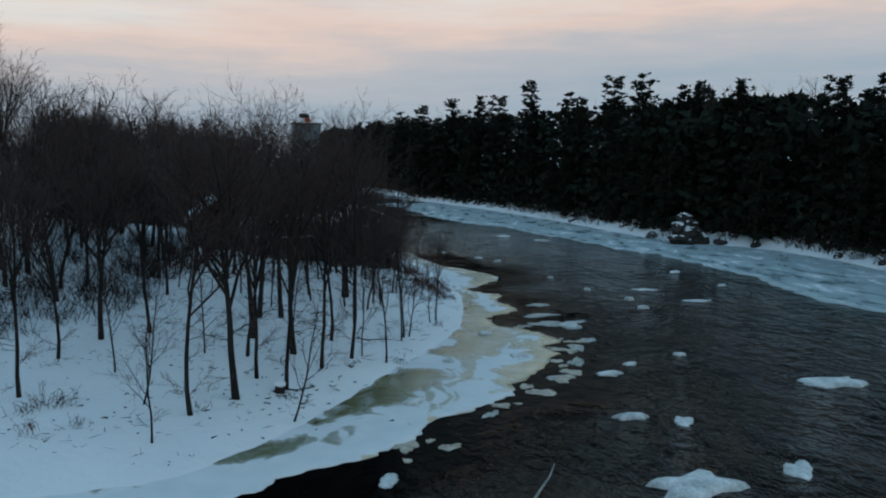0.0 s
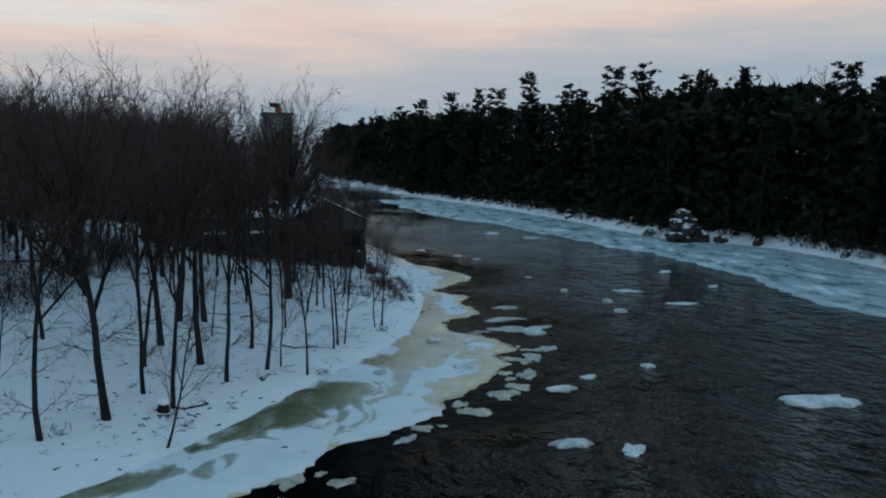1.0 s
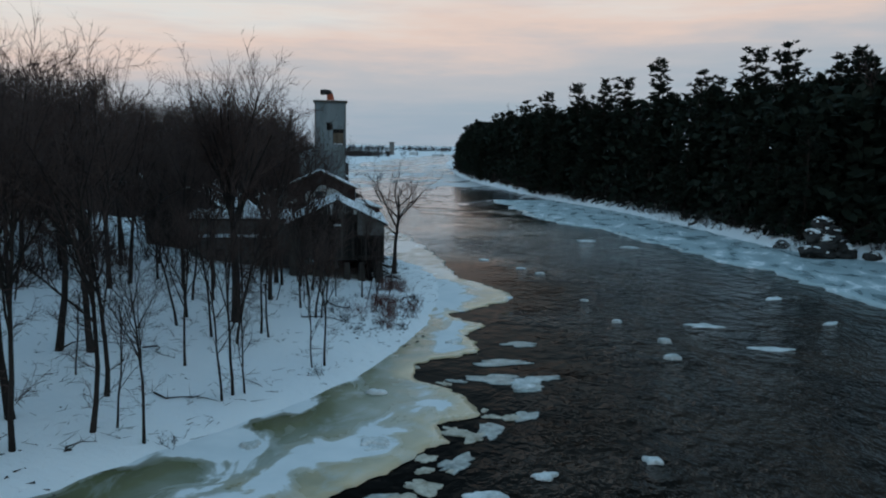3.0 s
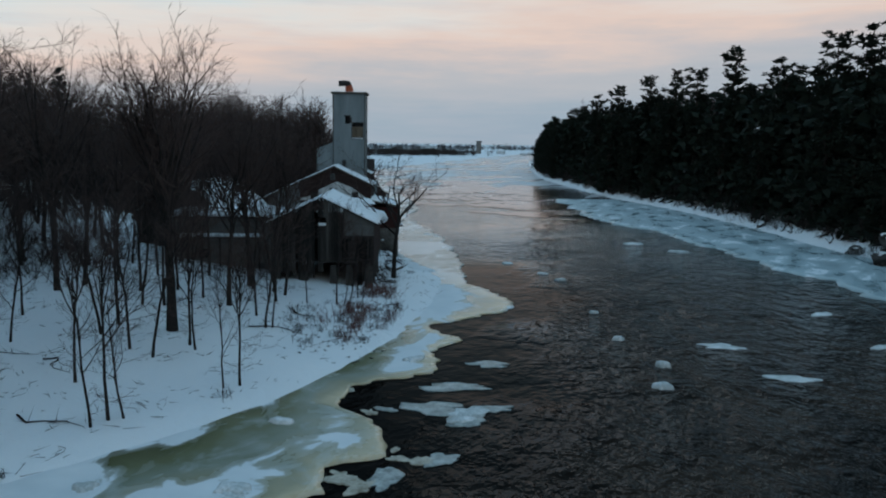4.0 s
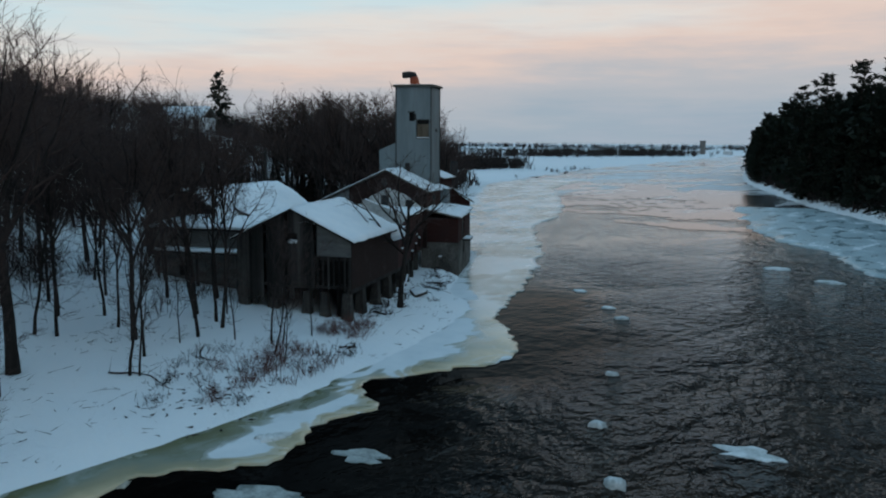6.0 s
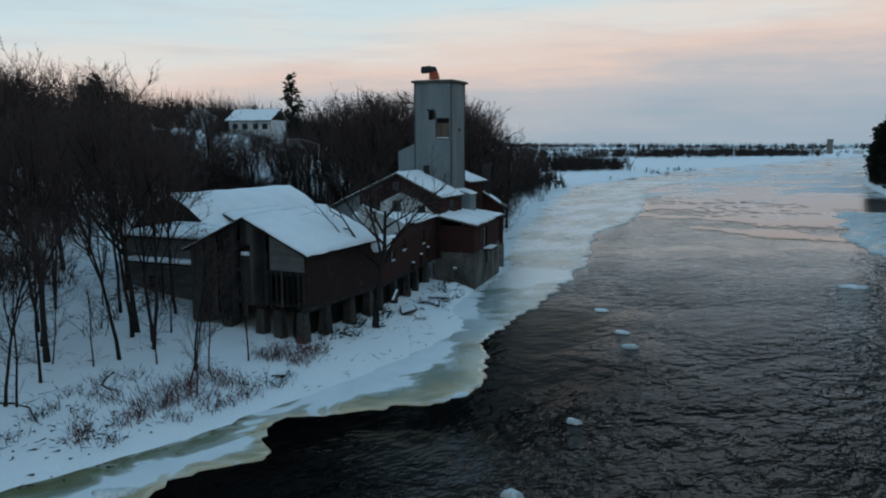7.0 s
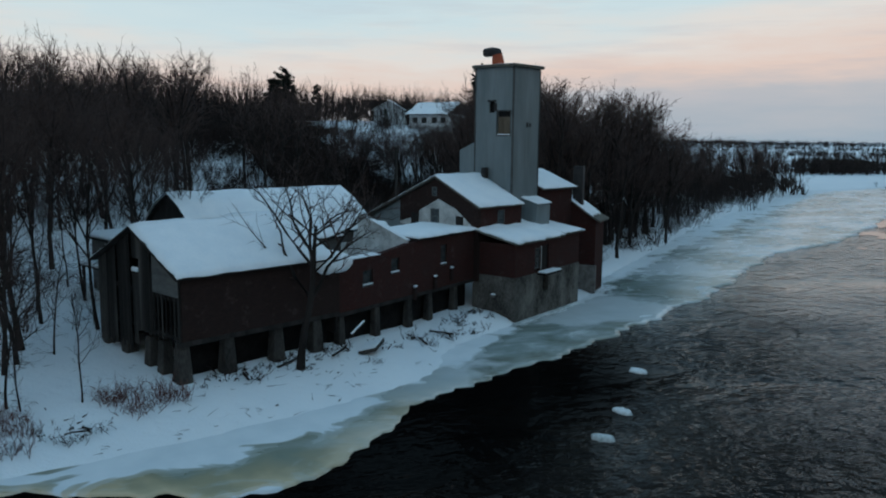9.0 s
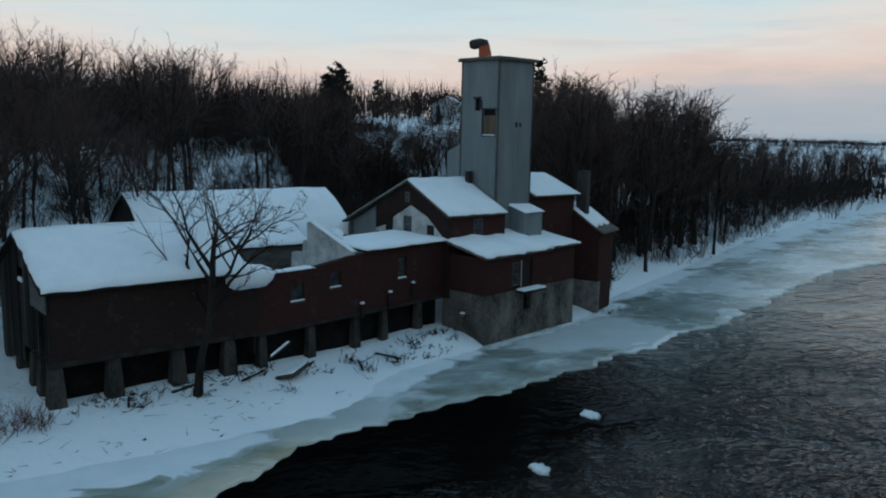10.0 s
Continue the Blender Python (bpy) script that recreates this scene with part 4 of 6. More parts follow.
def river_annex():
    m = MILL @ pose(1.25, 27.4, 0, 0, 0, 6.3)
    b = thing("river_annex", m, "red-brick annex on stained concrete footing in the ice", "mill building")
    L, D, mid, top = 10.7, 3.9, 3.6, 6.15
    part("footing", wall_with_holes("y", 0.06, 0.5, 0.0, L, -0.3, mid, [(4.3, 5.2, 2.0, 3.3)]), CONCRETE, b, "stained concrete footing")
    part("footing", boxed(-D, -0.44, 0.0, 0.5, -0.3, mid), CONCRETE, b)
    part("footing", boxed(-D, -0.44, L - 0.5, L, -0.3, mid), CONCRETE, b)
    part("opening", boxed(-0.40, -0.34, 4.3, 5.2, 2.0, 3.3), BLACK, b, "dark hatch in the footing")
    part("river_wall", wall_with_holes("y", 0.0, 0.35, 0.0, L, mid, top, [(3.0, 3.9, 3.75, 5.6), (4.05, 5.3, 3.75, 5.7)]), BRICK, b)
    part("side_wall", wall_with_holes("x", 0.0, 0.35, -D, -0.35, mid, top, []), BRICK, b)
    part("end_wall", boxed(-D, -0.35, L - 0.35, L, mid, top), BRICK, b)
    # black sheet added for the shade inside the annex
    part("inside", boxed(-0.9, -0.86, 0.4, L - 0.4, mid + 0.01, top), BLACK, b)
    window(b, "x", -0.1, 3.0, 3.9, 3.9, 5.6, sill=False)
    d = part("door", boxed(-0.22, -0.16, 4.05, 5.3, 3.75, 5.7), DARK_WOOD, b, "dark broken doorway")
    part("frame", boxed(-0.05, 0.04, 3.93, 4.03, 3.75, 5.7), TRIM, d, "pale door post")
    part("landing", boxed(0.07, 0.9, 3.3, 5.9, 3.45, 3.62, bevel=0.03), DARK_WOOD, b, "small timber landing")
    part("snow", boxed(0.10, 0.92, 3.28, 5.92, 3.623, 3.74, bevel=0.05), ROOF_SNOW, b, "snow on the landing")
    q = part("ledge_stone", boxed(-2.0, -1.7, -0.25, 0.0, 1.9, 2.1, bevel=0.03), STONE, b)
    part("snow", boxed(-2.02, -1.68, -0.27, 0.0, 2.103, 2.22, bevel=0.04), ROOF_SNOW, q)
    part("ice_step", boxed(0.07, 0.5, -0.2, L - 0.3, -0.2, 0.16, bevel=0.04), FLOE, b, "ice ledge along the footing")
    part("roof", slab_roof((0.3, top - 0.02), (-4.2, 7.1), -0.3, 7.4, 0.14), CAP, b)
    part("roof", slab_roof((0.3, top + 0.12), (-4.2, 6.9), 7.41, L + 0.3, 0.14), CAP, b)
    vt, fc = snow_slope((0.3, top + 0.12), (-4.2, 7.25), -0.28, 7.4, 0.32, 31.0)
    shape("roof_snow", vt, fc, ROOF_SNOW, b, "thick snow drifted on the roof", True)
    vt, fc = snow_slope((0.3, top + 0.26), (-4.2, 7.05), 7.41, L + 0.3, 0.16, 33.0)
    shape("roof_snow", vt, fc, ROOF_SNOW, b, "", True)
    # clad box on the roof
    m2 = part("roof_box", prism(bmesh.new(), [(-2.2, 6.6), (-2.2, 8.75), (-4.3, 9.35), (-4.3, 6.6)], "y", (7.0, 9.3)), METAL, b, "grey-clad box on the roof")
    vt, fc = snow_slope((-2.05, 8.72), (-4.3, 9.37), 6.9, 9.4, 0.14, 35.0, 0.05)
    shape("snow", vt, fc, ROOF_SNOW, m2, "", True)


def back_house():
    m = MILL @ pose(-0.9, 42.3, 0, 0, 0, 18)
    b = thing("upstream_brick_house", m, "red-brick house with bell-cast gable beside the river", "brick building")
    rise = [(0.45, 6.7), (-0.4, 7.15), (-1.7, 8.05), (-4.0, 9.8), (-5.3, 10.5)]
    out = [(0.0, 0.2), (0.0, 6.8)] + [(x, z - 0.1) for x, z in rise[1:]] + [(-9.5, 8.0), (-9.5, 0.2)]
    part("gable_wall", prism(bmesh.new(), out, "y", (0.0, 0.35)), BRICK, b, "red brick gable wall")
    part("river_wall", boxed(-0.35, 0.0, 0.35, 3.2, 0.2, 6.8), BRICK, b)
    part("foundation", boxed(-9.5, 0.12, -0.08, 0.34, -0.3, 2.7, bevel=0.03), STONE, b, "rubble stone foundation")
    part("back_wall", boxed(-9.5, -9.2, 0.35, 3.2, 0.5, 8.0), BRICK, b)
    part("end_wall", boxed(-9.2, -0.35, 2.9, 3.2, 0.5, 7.0), BRICK, b)
    bm = bmesh.new()
    prism(bm, rise + [(x - 0.02, z + 0.16) for x, z in rise[::-1]], "y", (-0.35, 3.4))
    part("roof", bm, CAP, b)
    part("roof", slab_roof((-9.9, 7.7), (-5.31, 10.52), -0.35, 3.4, 0.14), CAP, b)
    vt, fc = snow_slope((-0.4, 7.32), (-5.3, 10.66), -0.3, 3.3, 0.08, 41.0)
    shape("roof_snow", vt, fc, ROOF_SNOW, b, "snow on the roof", True)
    part("chimney", boxed(-2.4, -1.5, 0.5, 1.3, 7.5, 11.7, bevel=0.03), SOOT, b, "dark square chimney")
    link = thing("link_block", MILL @ pose(0, 42.6, 0), "brick link block with snowy roof behind the tower", "brick building")
    part("wall", boxed(-9.0, -3.0, -6.2, -1.2, 3.0, 9.9), BRICK, link)
    part("roof", slab_roof((-2.6, 9.75), (-6.5, 11.2), -6.3, -0.9, 0.12), CAP, link)
    vt, fc = snow_slope((-2.6, 9.88), (-6.5, 11.33), -6.3, -0.92, 0.12, 43.0, 0.05)
    shape("roof_snow", vt, fc, ROOF_SNOW, link, "", True)


def long_shed():
    m = MILL @ pose(-20.3, 11.0, 0, 0, 0, -3.0)
    b = thing("long_shed", m, "long timber shed with rounded snowy roof", "shed")
    L, rise = 16.5, []
    for k in range(9):
        a = math.pi * k / 8
        rise.append((4.9 * math.cos(a), 6.1 + 3.4 * (1 - abs(math.cos(a)) ** 1.35)))
    base = mill_height(-20.3, 14) - 0.4
    part("gable_wall", prism(bmesh.new(), [(4.3, base), *[(x * 0.93, z - 0.1) for x, z in rise], (-4.3, base)], "y", (0.0, 0.25)), DARK_WOOD, b, "dark boarded end wall")
    part("gable_wall", prism(bmesh.new(), [(4.3, base), *[(x * 0.93, z - 0.1) for x, z in rise], (-4.3, base)], "y", (L - 0.25, L)), SIDING_OLD, b, "grey boarded end wall")
    part("side_wall", boxed(4.05, 4.3, 0.25, L - 0.25, base, 6.05), SIDING_OLD, b, "grey clapboard wall")
    part("side_wall", boxed(-4.3, -4.05, 0.25, L - 0.25, base, 6.05), SIDING_OLD, b)
    part("roof", prism(bmesh.new(), rise + [(x * 0.97, z - 0.12) for x, z in rise[::-1]], "y", (-0.3, L + 0.3)), DARK_WOOD, b)
    verts, faces, ny = [], [], 20
    for i in range(ny + 1):
        for k, (x, z) in enumerate(rise):
            nn = 0.10 * noise.noise((i * 0.4, k * 0.7, 9))
            verts.append((x * 1.01, -0.28 + (L + 0.56) * i / ny, z + 0.05 + (0.16 + nn) * (0 if k in (0, 8) else 1)))
    n = len(rise)
    faces = [(i * n + k, i * n + k + 1, (i + 1) * n + k + 1, (i + 1) * n + k) for i in range(ny) for k in range(n - 1)]
    shape("roof_snow", verts, faces, ROOF_SNOW, b, "deep snow over the rounded roof", True)
    # lower lean-to towards the river
    part("lean_to_wall", boxed(7.1, 7.3, 3.0, 11.0, base - 0.5, 6.0), SIDING_OLD, b, "greyed clapboard wall")
    part("lean_to_end", prism(bmesh.new(), [(4.31, base - 0.5), (4.31, 7.2), (7.3, 6.0), (7.3, base - 0.5)], "y", (10.8, 11.0)), SIDING_OLD, b, "greyed clapboard end")
    part("lean_to_roof", slab_roof((7.6, 5.98), (3.3, 7.75), 2.7, 11.3, 0.12), DARK_WOOD, b)
    vt, fc = snow_slope((7.6, 6.10), (3.3, 7.87), 2.7, 11.3, 0.25, 51.0)
    shape("lean_to_snow", vt, fc, ROOF_SNOW, b, "", True)


def low_shed():
    """Low sheds that lean on each other between the barn and the long shed."""
    b = thing("low_shed", MILL, "low greyed timber shed with snow-laden flat roof", "shed")
    base = mill_height(-14, 5) - 0.3
    part("front_wall", boxed(-19.0, -9.3, 4.2, 4.4, base, 6.8), SIDING_OLD, b, "greyed board wall")
    part("end_wall", boxed(-19.0, -18.8, 4.4, 10.5, base, 6.8), SIDING_OLD, b)
    part("back_wall", boxed(-18.8, -9.3, 10.3, 10.5, base, 6.8), SIDING_OLD, b)
    part("roof", prism(bmesh.new(), [(3.8, 6.8), (10.6, 7.0), (10.6, 7.15), (3.8, 6.95)], "x", (-19.3, -9.2)), DARK_WOOD, b)
    bm = boxed(-19.3, -9.2, 3.75, 10.6, 6.96, 7.24, bevel=0.10)
    for v in bm.verts:
        v.co.z += 0.2 * (v.co.y - 3.8) / 6.8
    part("roof_snow", bm, ROOF_SNOW, b, "thick snow on the roof", True)
    part("porch_roof", boxed(-18.0, -10.5, 2.9, 4.19, 5.05, 5.17), DARK_WOOD, b)
    part("porch_snow", boxed(-18.05, -10.45, 2.85, 4.19, 5.173, 5.40, bevel=0.08), ROOF_SNOW, b, "snow on the porch roof", True)
    for px in (-17.8, -14.3, -10.7):
        part("post", boxed(px - 0.08, px + 0.08, 2.95, 3.1, base, 5.049), DARK_WOOD, b)
    w = part("window", boxed(-16.6, -15.6, 4.15, 4.196, 3.0, 3.9), BLACK, b)
    part("frame", boxed(-16.7, -16.6, 4.12, 4.196, 2.9, 4.0), TRIM_DARK, w)
    part("frame", boxed(-15.6, -15.5, 4.12, 4.196, 2.9, 4.0), TRIM_DARK, w)


low_shed()
timber_barn(), brick_wing(), gabled_house(), elevator_tower(), exhaust_duct(), river_annex(), back_house(), long_shed()


def hill_house():
    m = pose(-122.6, 172.3, height(-122.6, 172.3) + 0.3, 0, 0, -58)
    b = thing("hill_house", m, "pale bungalow with snowy roof on the hilltop", "house")
    part("wall", boxed(-4, 4, -5, 5, -1.0, 3.0), SIDING, b)
    part("roof", prism(bmesh.new(), [(5, 2.7), (0, 5.2), (-5, 2.7), (-5, 2.9), (0, 5.4), (5, 2.9)], "y", (-5.5, 5.5)), CAP, b)
    for s in (1, -1):
        vt, fc = snow_slope((5 * s, 2.9), (0, 5.4), -5.5, 5.5, 0.18, 61.0 + s)
        shape("roof_snow", vt, fc, ROOF_SNOW, b, "", True)
    part("chimney", boxed(-0.4, 0.4, -1, -0.2, 4.8, 6.4, bevel=0.03), STONE, b)
    for y in (-3.5, -1.2, 1.4, 3.6):
        w = part("window", boxed(4.003, 4.03, y - 0.6, y + 0.6, 1.0, 2.2), GLASS, b)
        part("frame", boxed(4.0, 4.06, y - 0.7, y - 0.6, 0.9, 2.3), TRIM, w)
    g = thing("hill_garage", pose(-141, 168.5, height(-141, 168.5), 0, 0, 59.5), "small pale gabled garage on the hilltop", "garage")
    part("wall", prism(bmesh.new(), [(3.4, -0.8), (3.4, 3.0), (0, 4.9), (-3.4, 3.0), (-3.4, -0.8)], "y", (-3.5, 3.5)), SIDING, g)
    for s in (1, -1):
        part("roof", slab_roof((3.9 * s, 2.75), (0, 4.95), -3.9, 3.9, 0.14), CAP, g)
        vt, fc = snow_slope((3.9 * s, 2.9), (0, 5.1), -3.9, 3.9, 0.16, 71.0 + s)
        shape("roof_snow", vt, fc, ROOF_SNOW, g, "snow on the garage roof", True)


hill_house()

# ---------------------------------------------------------------- trees


HEIGHTS = {}


class Limbs:
    """Collects tapered tubes and pointed twigs into one list of points and faces."""

    def __init__(self):
        self.v, self.f = [], []

    def tube(self, pts, radii, sides):
        base = len(self.v)
        for k, p in enumerate(pts):
            d = (pts[min(k + 1, len(pts) - 1)] - pts[max(k - 1, 0)]).normalized()
            a = d.orthogonal().normalized()
            c = d.cross(a)
            for s in range(sides):
                t = 2 * math.pi * s / sides
                self.v.append(p + radii[k] * (math.cos(t) * a + math.sin(t) * c))
        for k in range(len(pts) - 1):
            for s in range(sides):
                i, j = base + k * sides + s, base + k * sides + (s + 1) % sides
                self.f.append((i, j, j + sides, i + sides))

    def spike(self, p, q, r):
        d = q - p
        a = d.orthogonal().normalized() * r
        c = d.normalized().cross(a)
        b = len(self.v)
        self.v += [p + a, p - 0.5 * a + 0.87 * c, p - 0.5 * a - 0.87 * c, q]
        self.f += [(b, b + 1, b + 3), (b + 1, b + 2, b + 3), (b + 2, b, b + 3)]


def bare_tree_meshes(seed, tall, girth, limbs=11, boughs=6, twigs=6, tips=3, fork=0.35, lean=0.05, spread=1.0, twig_r=0.016, reach_=0.42, wiggle=1.0, stout=0.42, split=False, shed_=0):
    """Trunk with its main limbs, and the crown of branches and twigs, as two meshes."""
    rng = random.Random(seed)
    wood, crown, arms = Limbs(), Limbs(), []

    def jitter(d, amount):
        return (d + Vector((rng.gauss(0, 1), rng.gauss(0, 1), rng.gauss(0, 0.7))) * amount).normalized()

    def aside(d, low, high):
        out = d.orthogonal().normalized()
        out.rotate(Matrix.Rotation(rng.uniform(0, 2 * math.pi), 3, d))
        a = radians(rng.uniform(low, high))
        return (d * math.cos(a) + out * math.sin(a)).normalized()

    def branch(p, d, length, r, level):
        segs = (7, 5, 3)[level]
        pts, radii, dirs = [p.copy()], [r], []
        for k in range(segs):
            d = jitter(d, (0.05, 0.14, 0.18)[level] * wiggle)
            d = (d + Vector((0, 0, (0.03, 0.10, 0.07)[level]))).normalized()
            p = p + d * length / segs
            pts.append(p.copy())
            dirs.append(d.copy())
            radii.append(max(r * (1 - (k + 1) / segs * (0.62 if level == 0 else 0.80)), twig_r * 0.6))
        if level == 0:
            radii[0] *= 1.2
        if level == 1 and split:
            arms.append(Limbs())
            arms[-1].tube(pts, radii, 5)
        else:
            (wood if level <= 1 else crown).tube(pts, radii, (7, 5, 3)[level])
        first = fork if level == 0 else 0.18
        if level == 0 and shed_:            # thin dead twigs low on the trunk
            for _ in range(shed_):
                f = rng.uniform(0.10, fork)
                i = min(int(f * segs), segs - 1)
                at = pts[i].lerp(pts[i + 1], f * segs - i)
                branch(at, aside(dirs[i], 55, 95), length * rng.uniform(0.08, 0.20), twig_r * 1.5, 2)
        count = (limbs, boughs, twigs)[level]
        for k in range(count):
            f = first + (1 - first) * (k + rng.random()) / count
            i = min(int(f * segs), segs - 1)
            t = f * segs - i
            at = pts[i].lerp(pts[i + 1], t)
            rr = radii[i] + (radii[i + 1] - radii[i]) * t
            if level < 2:
                nd = aside(dirs[i], 24 * (spread if level == 0 else 1), 54 * (spread if level == 0 else 1))
                ratio = (reach_, 0.55)[level] * rng.uniform(0.65, 1.25)
                ln = length * ratio * ((1.12 - 0.62 * (f - fork) / (1 - fork)) if level == 0 else (1.15 - 0.5 * f))
                branch(at, nd, ln, max(min(rr * 0.75, r * stout), twig_r), level + 1)
            else:
                nd = aside(dirs[i], 22, 55)
                ln = length * rng.uniform(0.20, 0.50)
                end = at + nd * ln + Vector((0, 0, 0.08 * ln))
                crown.spike(at, end, twig_r)
                for _ in range(tips):
                    s = rng.uniform(0.2, 0.9)
                    q = at.lerp(end, s)
                    crown.spike(q, q + aside(nd, 20, 60) * ln * rng.uniform(0.3, 0.7), twig_r * 0.7)

    branch(Vector((0, 0, -0.3)), Vector((rng.gauss(0, lean), rng.gauss(0, lean), 1)).normalized(), tall * 0.92, girth, 0)
    return [mesh_of("trunk", wood, BARK), *[mesh_of("limb", a, BARK) for a in arms], mesh_of("crown", crown, TWIG)]


def mesh_of(name, limbs, mat):
    me = bpy.data.meshes.new(name)
    me.from_pydata([tuple(v) for v in limbs.v], [], limbs.f)
    me.materials.append(mat)
    me.polygons.foreach_set("use_smooth", [True] * len(me.polygons))
    return me


def grown_height(meshes):
    """Height of the crown's main mass, without its few stray tips."""
    zs = sorted(v.co.z for v in meshes[-1].vertices)
    return max(zs[int(0.975 * len(zs))], zs[-1] / 1.12)


def plant(name, meshes, x, y, turn, size, label, category, group, lean=(0, 0), z=None, grown=False):
    """Stands a tree on the ground; size is a factor, or its height in metres where grown is set."""
    if grown:
        size /= HEIGHTS.setdefault(meshes[0].name, grown_height(meshes))
    ob = thing(name, pose(x, y, height(x, y) if z is None else z, lean[0], lean[1], turn) @ Matrix.Diagonal((size, size, size, 1)), label, category, group)
    for me in meshes:
        p = new(me.name.split(".")[0], me)
        p.parent = ob
    return ob


def pine_meshes(seed, tall, bare=0.30, wide=3.2, whorls=18, flat=False):
    """A pine: tapering trunk, whorls of limbs, and tufts of needles set along them."""
    rng = random.Random(seed)
    wood, crown = Limbs(), Limbs()
    n = 8
    pts = [Vector((rng.gauss(0, 0.05) * k, rng.gauss(0, 0.05) * k, tall * k / n - 0.3)) for k in range(n + 1)]
    wood.tube(pts, [0.36 * (1 - 0.9 * k / n) + 0.03 for k in range(n + 1)], 6)
    levels = int(whorls * 0.62)
    for w in range(whorls * 5):
        if flat:                # shelves of boughs with gaps between them
            f = bare + (1 - bare) * ((w % levels) + 0.55 * noise.noise((w % levels, seed, 0)) + rng.gauss(0, 0.27) + 0.5) / levels
        else:
            f = bare + (1 - bare) * (w + rng.gauss(0, 2.0)) / (whorls * 5)
        f = min(max(f, bare * 0.6), 0.985)
        i = min(int(f * n), n - 1)
        at = pts[i].lerp(pts[i + 1], f * n - i)
        g = max((f - bare) / (1 - bare), 0)
        if flat:
            prof = (0.55 + 0.75 * g) if g < 0.6 else (1.0 - (g - 0.6) * 1.25)
            prof *= 0.8 + 0.5 * noise.noise(((w % levels) * 1.7, seed, 3.3))
        else:
            prof = (0.80 + 0.50 * g) if g < 0.35 else (0.975 - (g - 0.35) * 1.05)
        a = rng.uniform(0, 2 * math.pi)
        out = max(0.7, wide * prof * rng.uniform(0.45, 1.25))
        d = Vector((math.cos(a), math.sin(a), rng.uniform(-0.05, 0.30) if flat else rng.uniform(-0.2, 0.45)))
        tip = at + d * out + Vector((0, 0, 0.10 * out))
        mid = at.lerp(tip, 0.5) - Vector((0, 0, 0.06 * out))
        wood.spike(at, tip, 0.05)
        m = max(2, int(out * 1.6))
        for q in range(m):
            s = 0.25 + 0.8 * (q + rng.random()) / m
            c = (at.lerp(mid, s * 2) if s < 0.5 else mid.lerp(tip, s * 2 - 1))
            c = c + Vector((rng.gauss(0, 0.28), rng.gauss(0, 0.28), rng.gauss(0, 0.14 if flat else 0.26)))
            size = rng.uniform(0.55, 1.05)
            for _ in range(8):
                v = Vector((rng.gauss(0, 1), rng.gauss(0, 1), rng.gauss(0.25, 0.40 if flat else 0.6))).normalized() * size
                side = v.orthogonal().normalized() * size * 0.26
                side.rotate(Matrix.Rotation(rng.uniform(0, 3.14), 3, v))
                b = len(crown.v)
                crown.v += [c - side, c + side, c + v + side * 0.3]
                crown.f.append((b, b + 1, b + 2))
    return [mesh_of("trunk", wood, PINE_BARK), mesh_of("crown", crown, NEEDLES)]


BIG = [bare_tree_meshes(100 + k, 13.0, 0.22, 12, 9, 9, 2, 0.48, 0.03, 0.80, 0.016, 0.66, 0.9, 0.52, True, 7) for k in range(4)]
TALL = [bare_tree_meshes(200 + k, 12.0, 0.125, 11, 8, 8, 2, 0.44, 0.05, 0.75, 0.014, 0.55, 1.0, 0.5, True, 8) for k in range(5)]
SLIM = [bare_tree_meshes(300 + k, 8.5, 0.075, 9, 5, 4, 2, 0.26, 0.08, 1.0, 0.010, 0.36, split=True, shed_=4) for k in range(4)]
HILL = [bare_tree_meshes(400 + k, 9.5, 0.17, 9, 6, 5, 1, 0.40, 0.03, 0.75, 0.021, 0.62) for k in range(5)]
RIVERSIDE = [bare_tree_meshes(450 + k, 11.5, 0.17, 11, 7, 6, 1, 0.26, 0.05, 0.8, 0.022, 0.52) for k in range(3)]
PINE = [pine_meshes(500, 25.0, 0.30, 3.9, 22, True), pine_meshes(501, 22.0, 0.12, 3.6, 20), pine_meshes(502, 27.0, 0.42, 4.3, 20, True), pine_meshes(503, 16.0, 0.05, 3.2, 17), pine_meshes(504, 12.0, 0.03, 2.8, 14)]

rng = random.Random(77)
GROVE = "bare trees of the river bank grove"
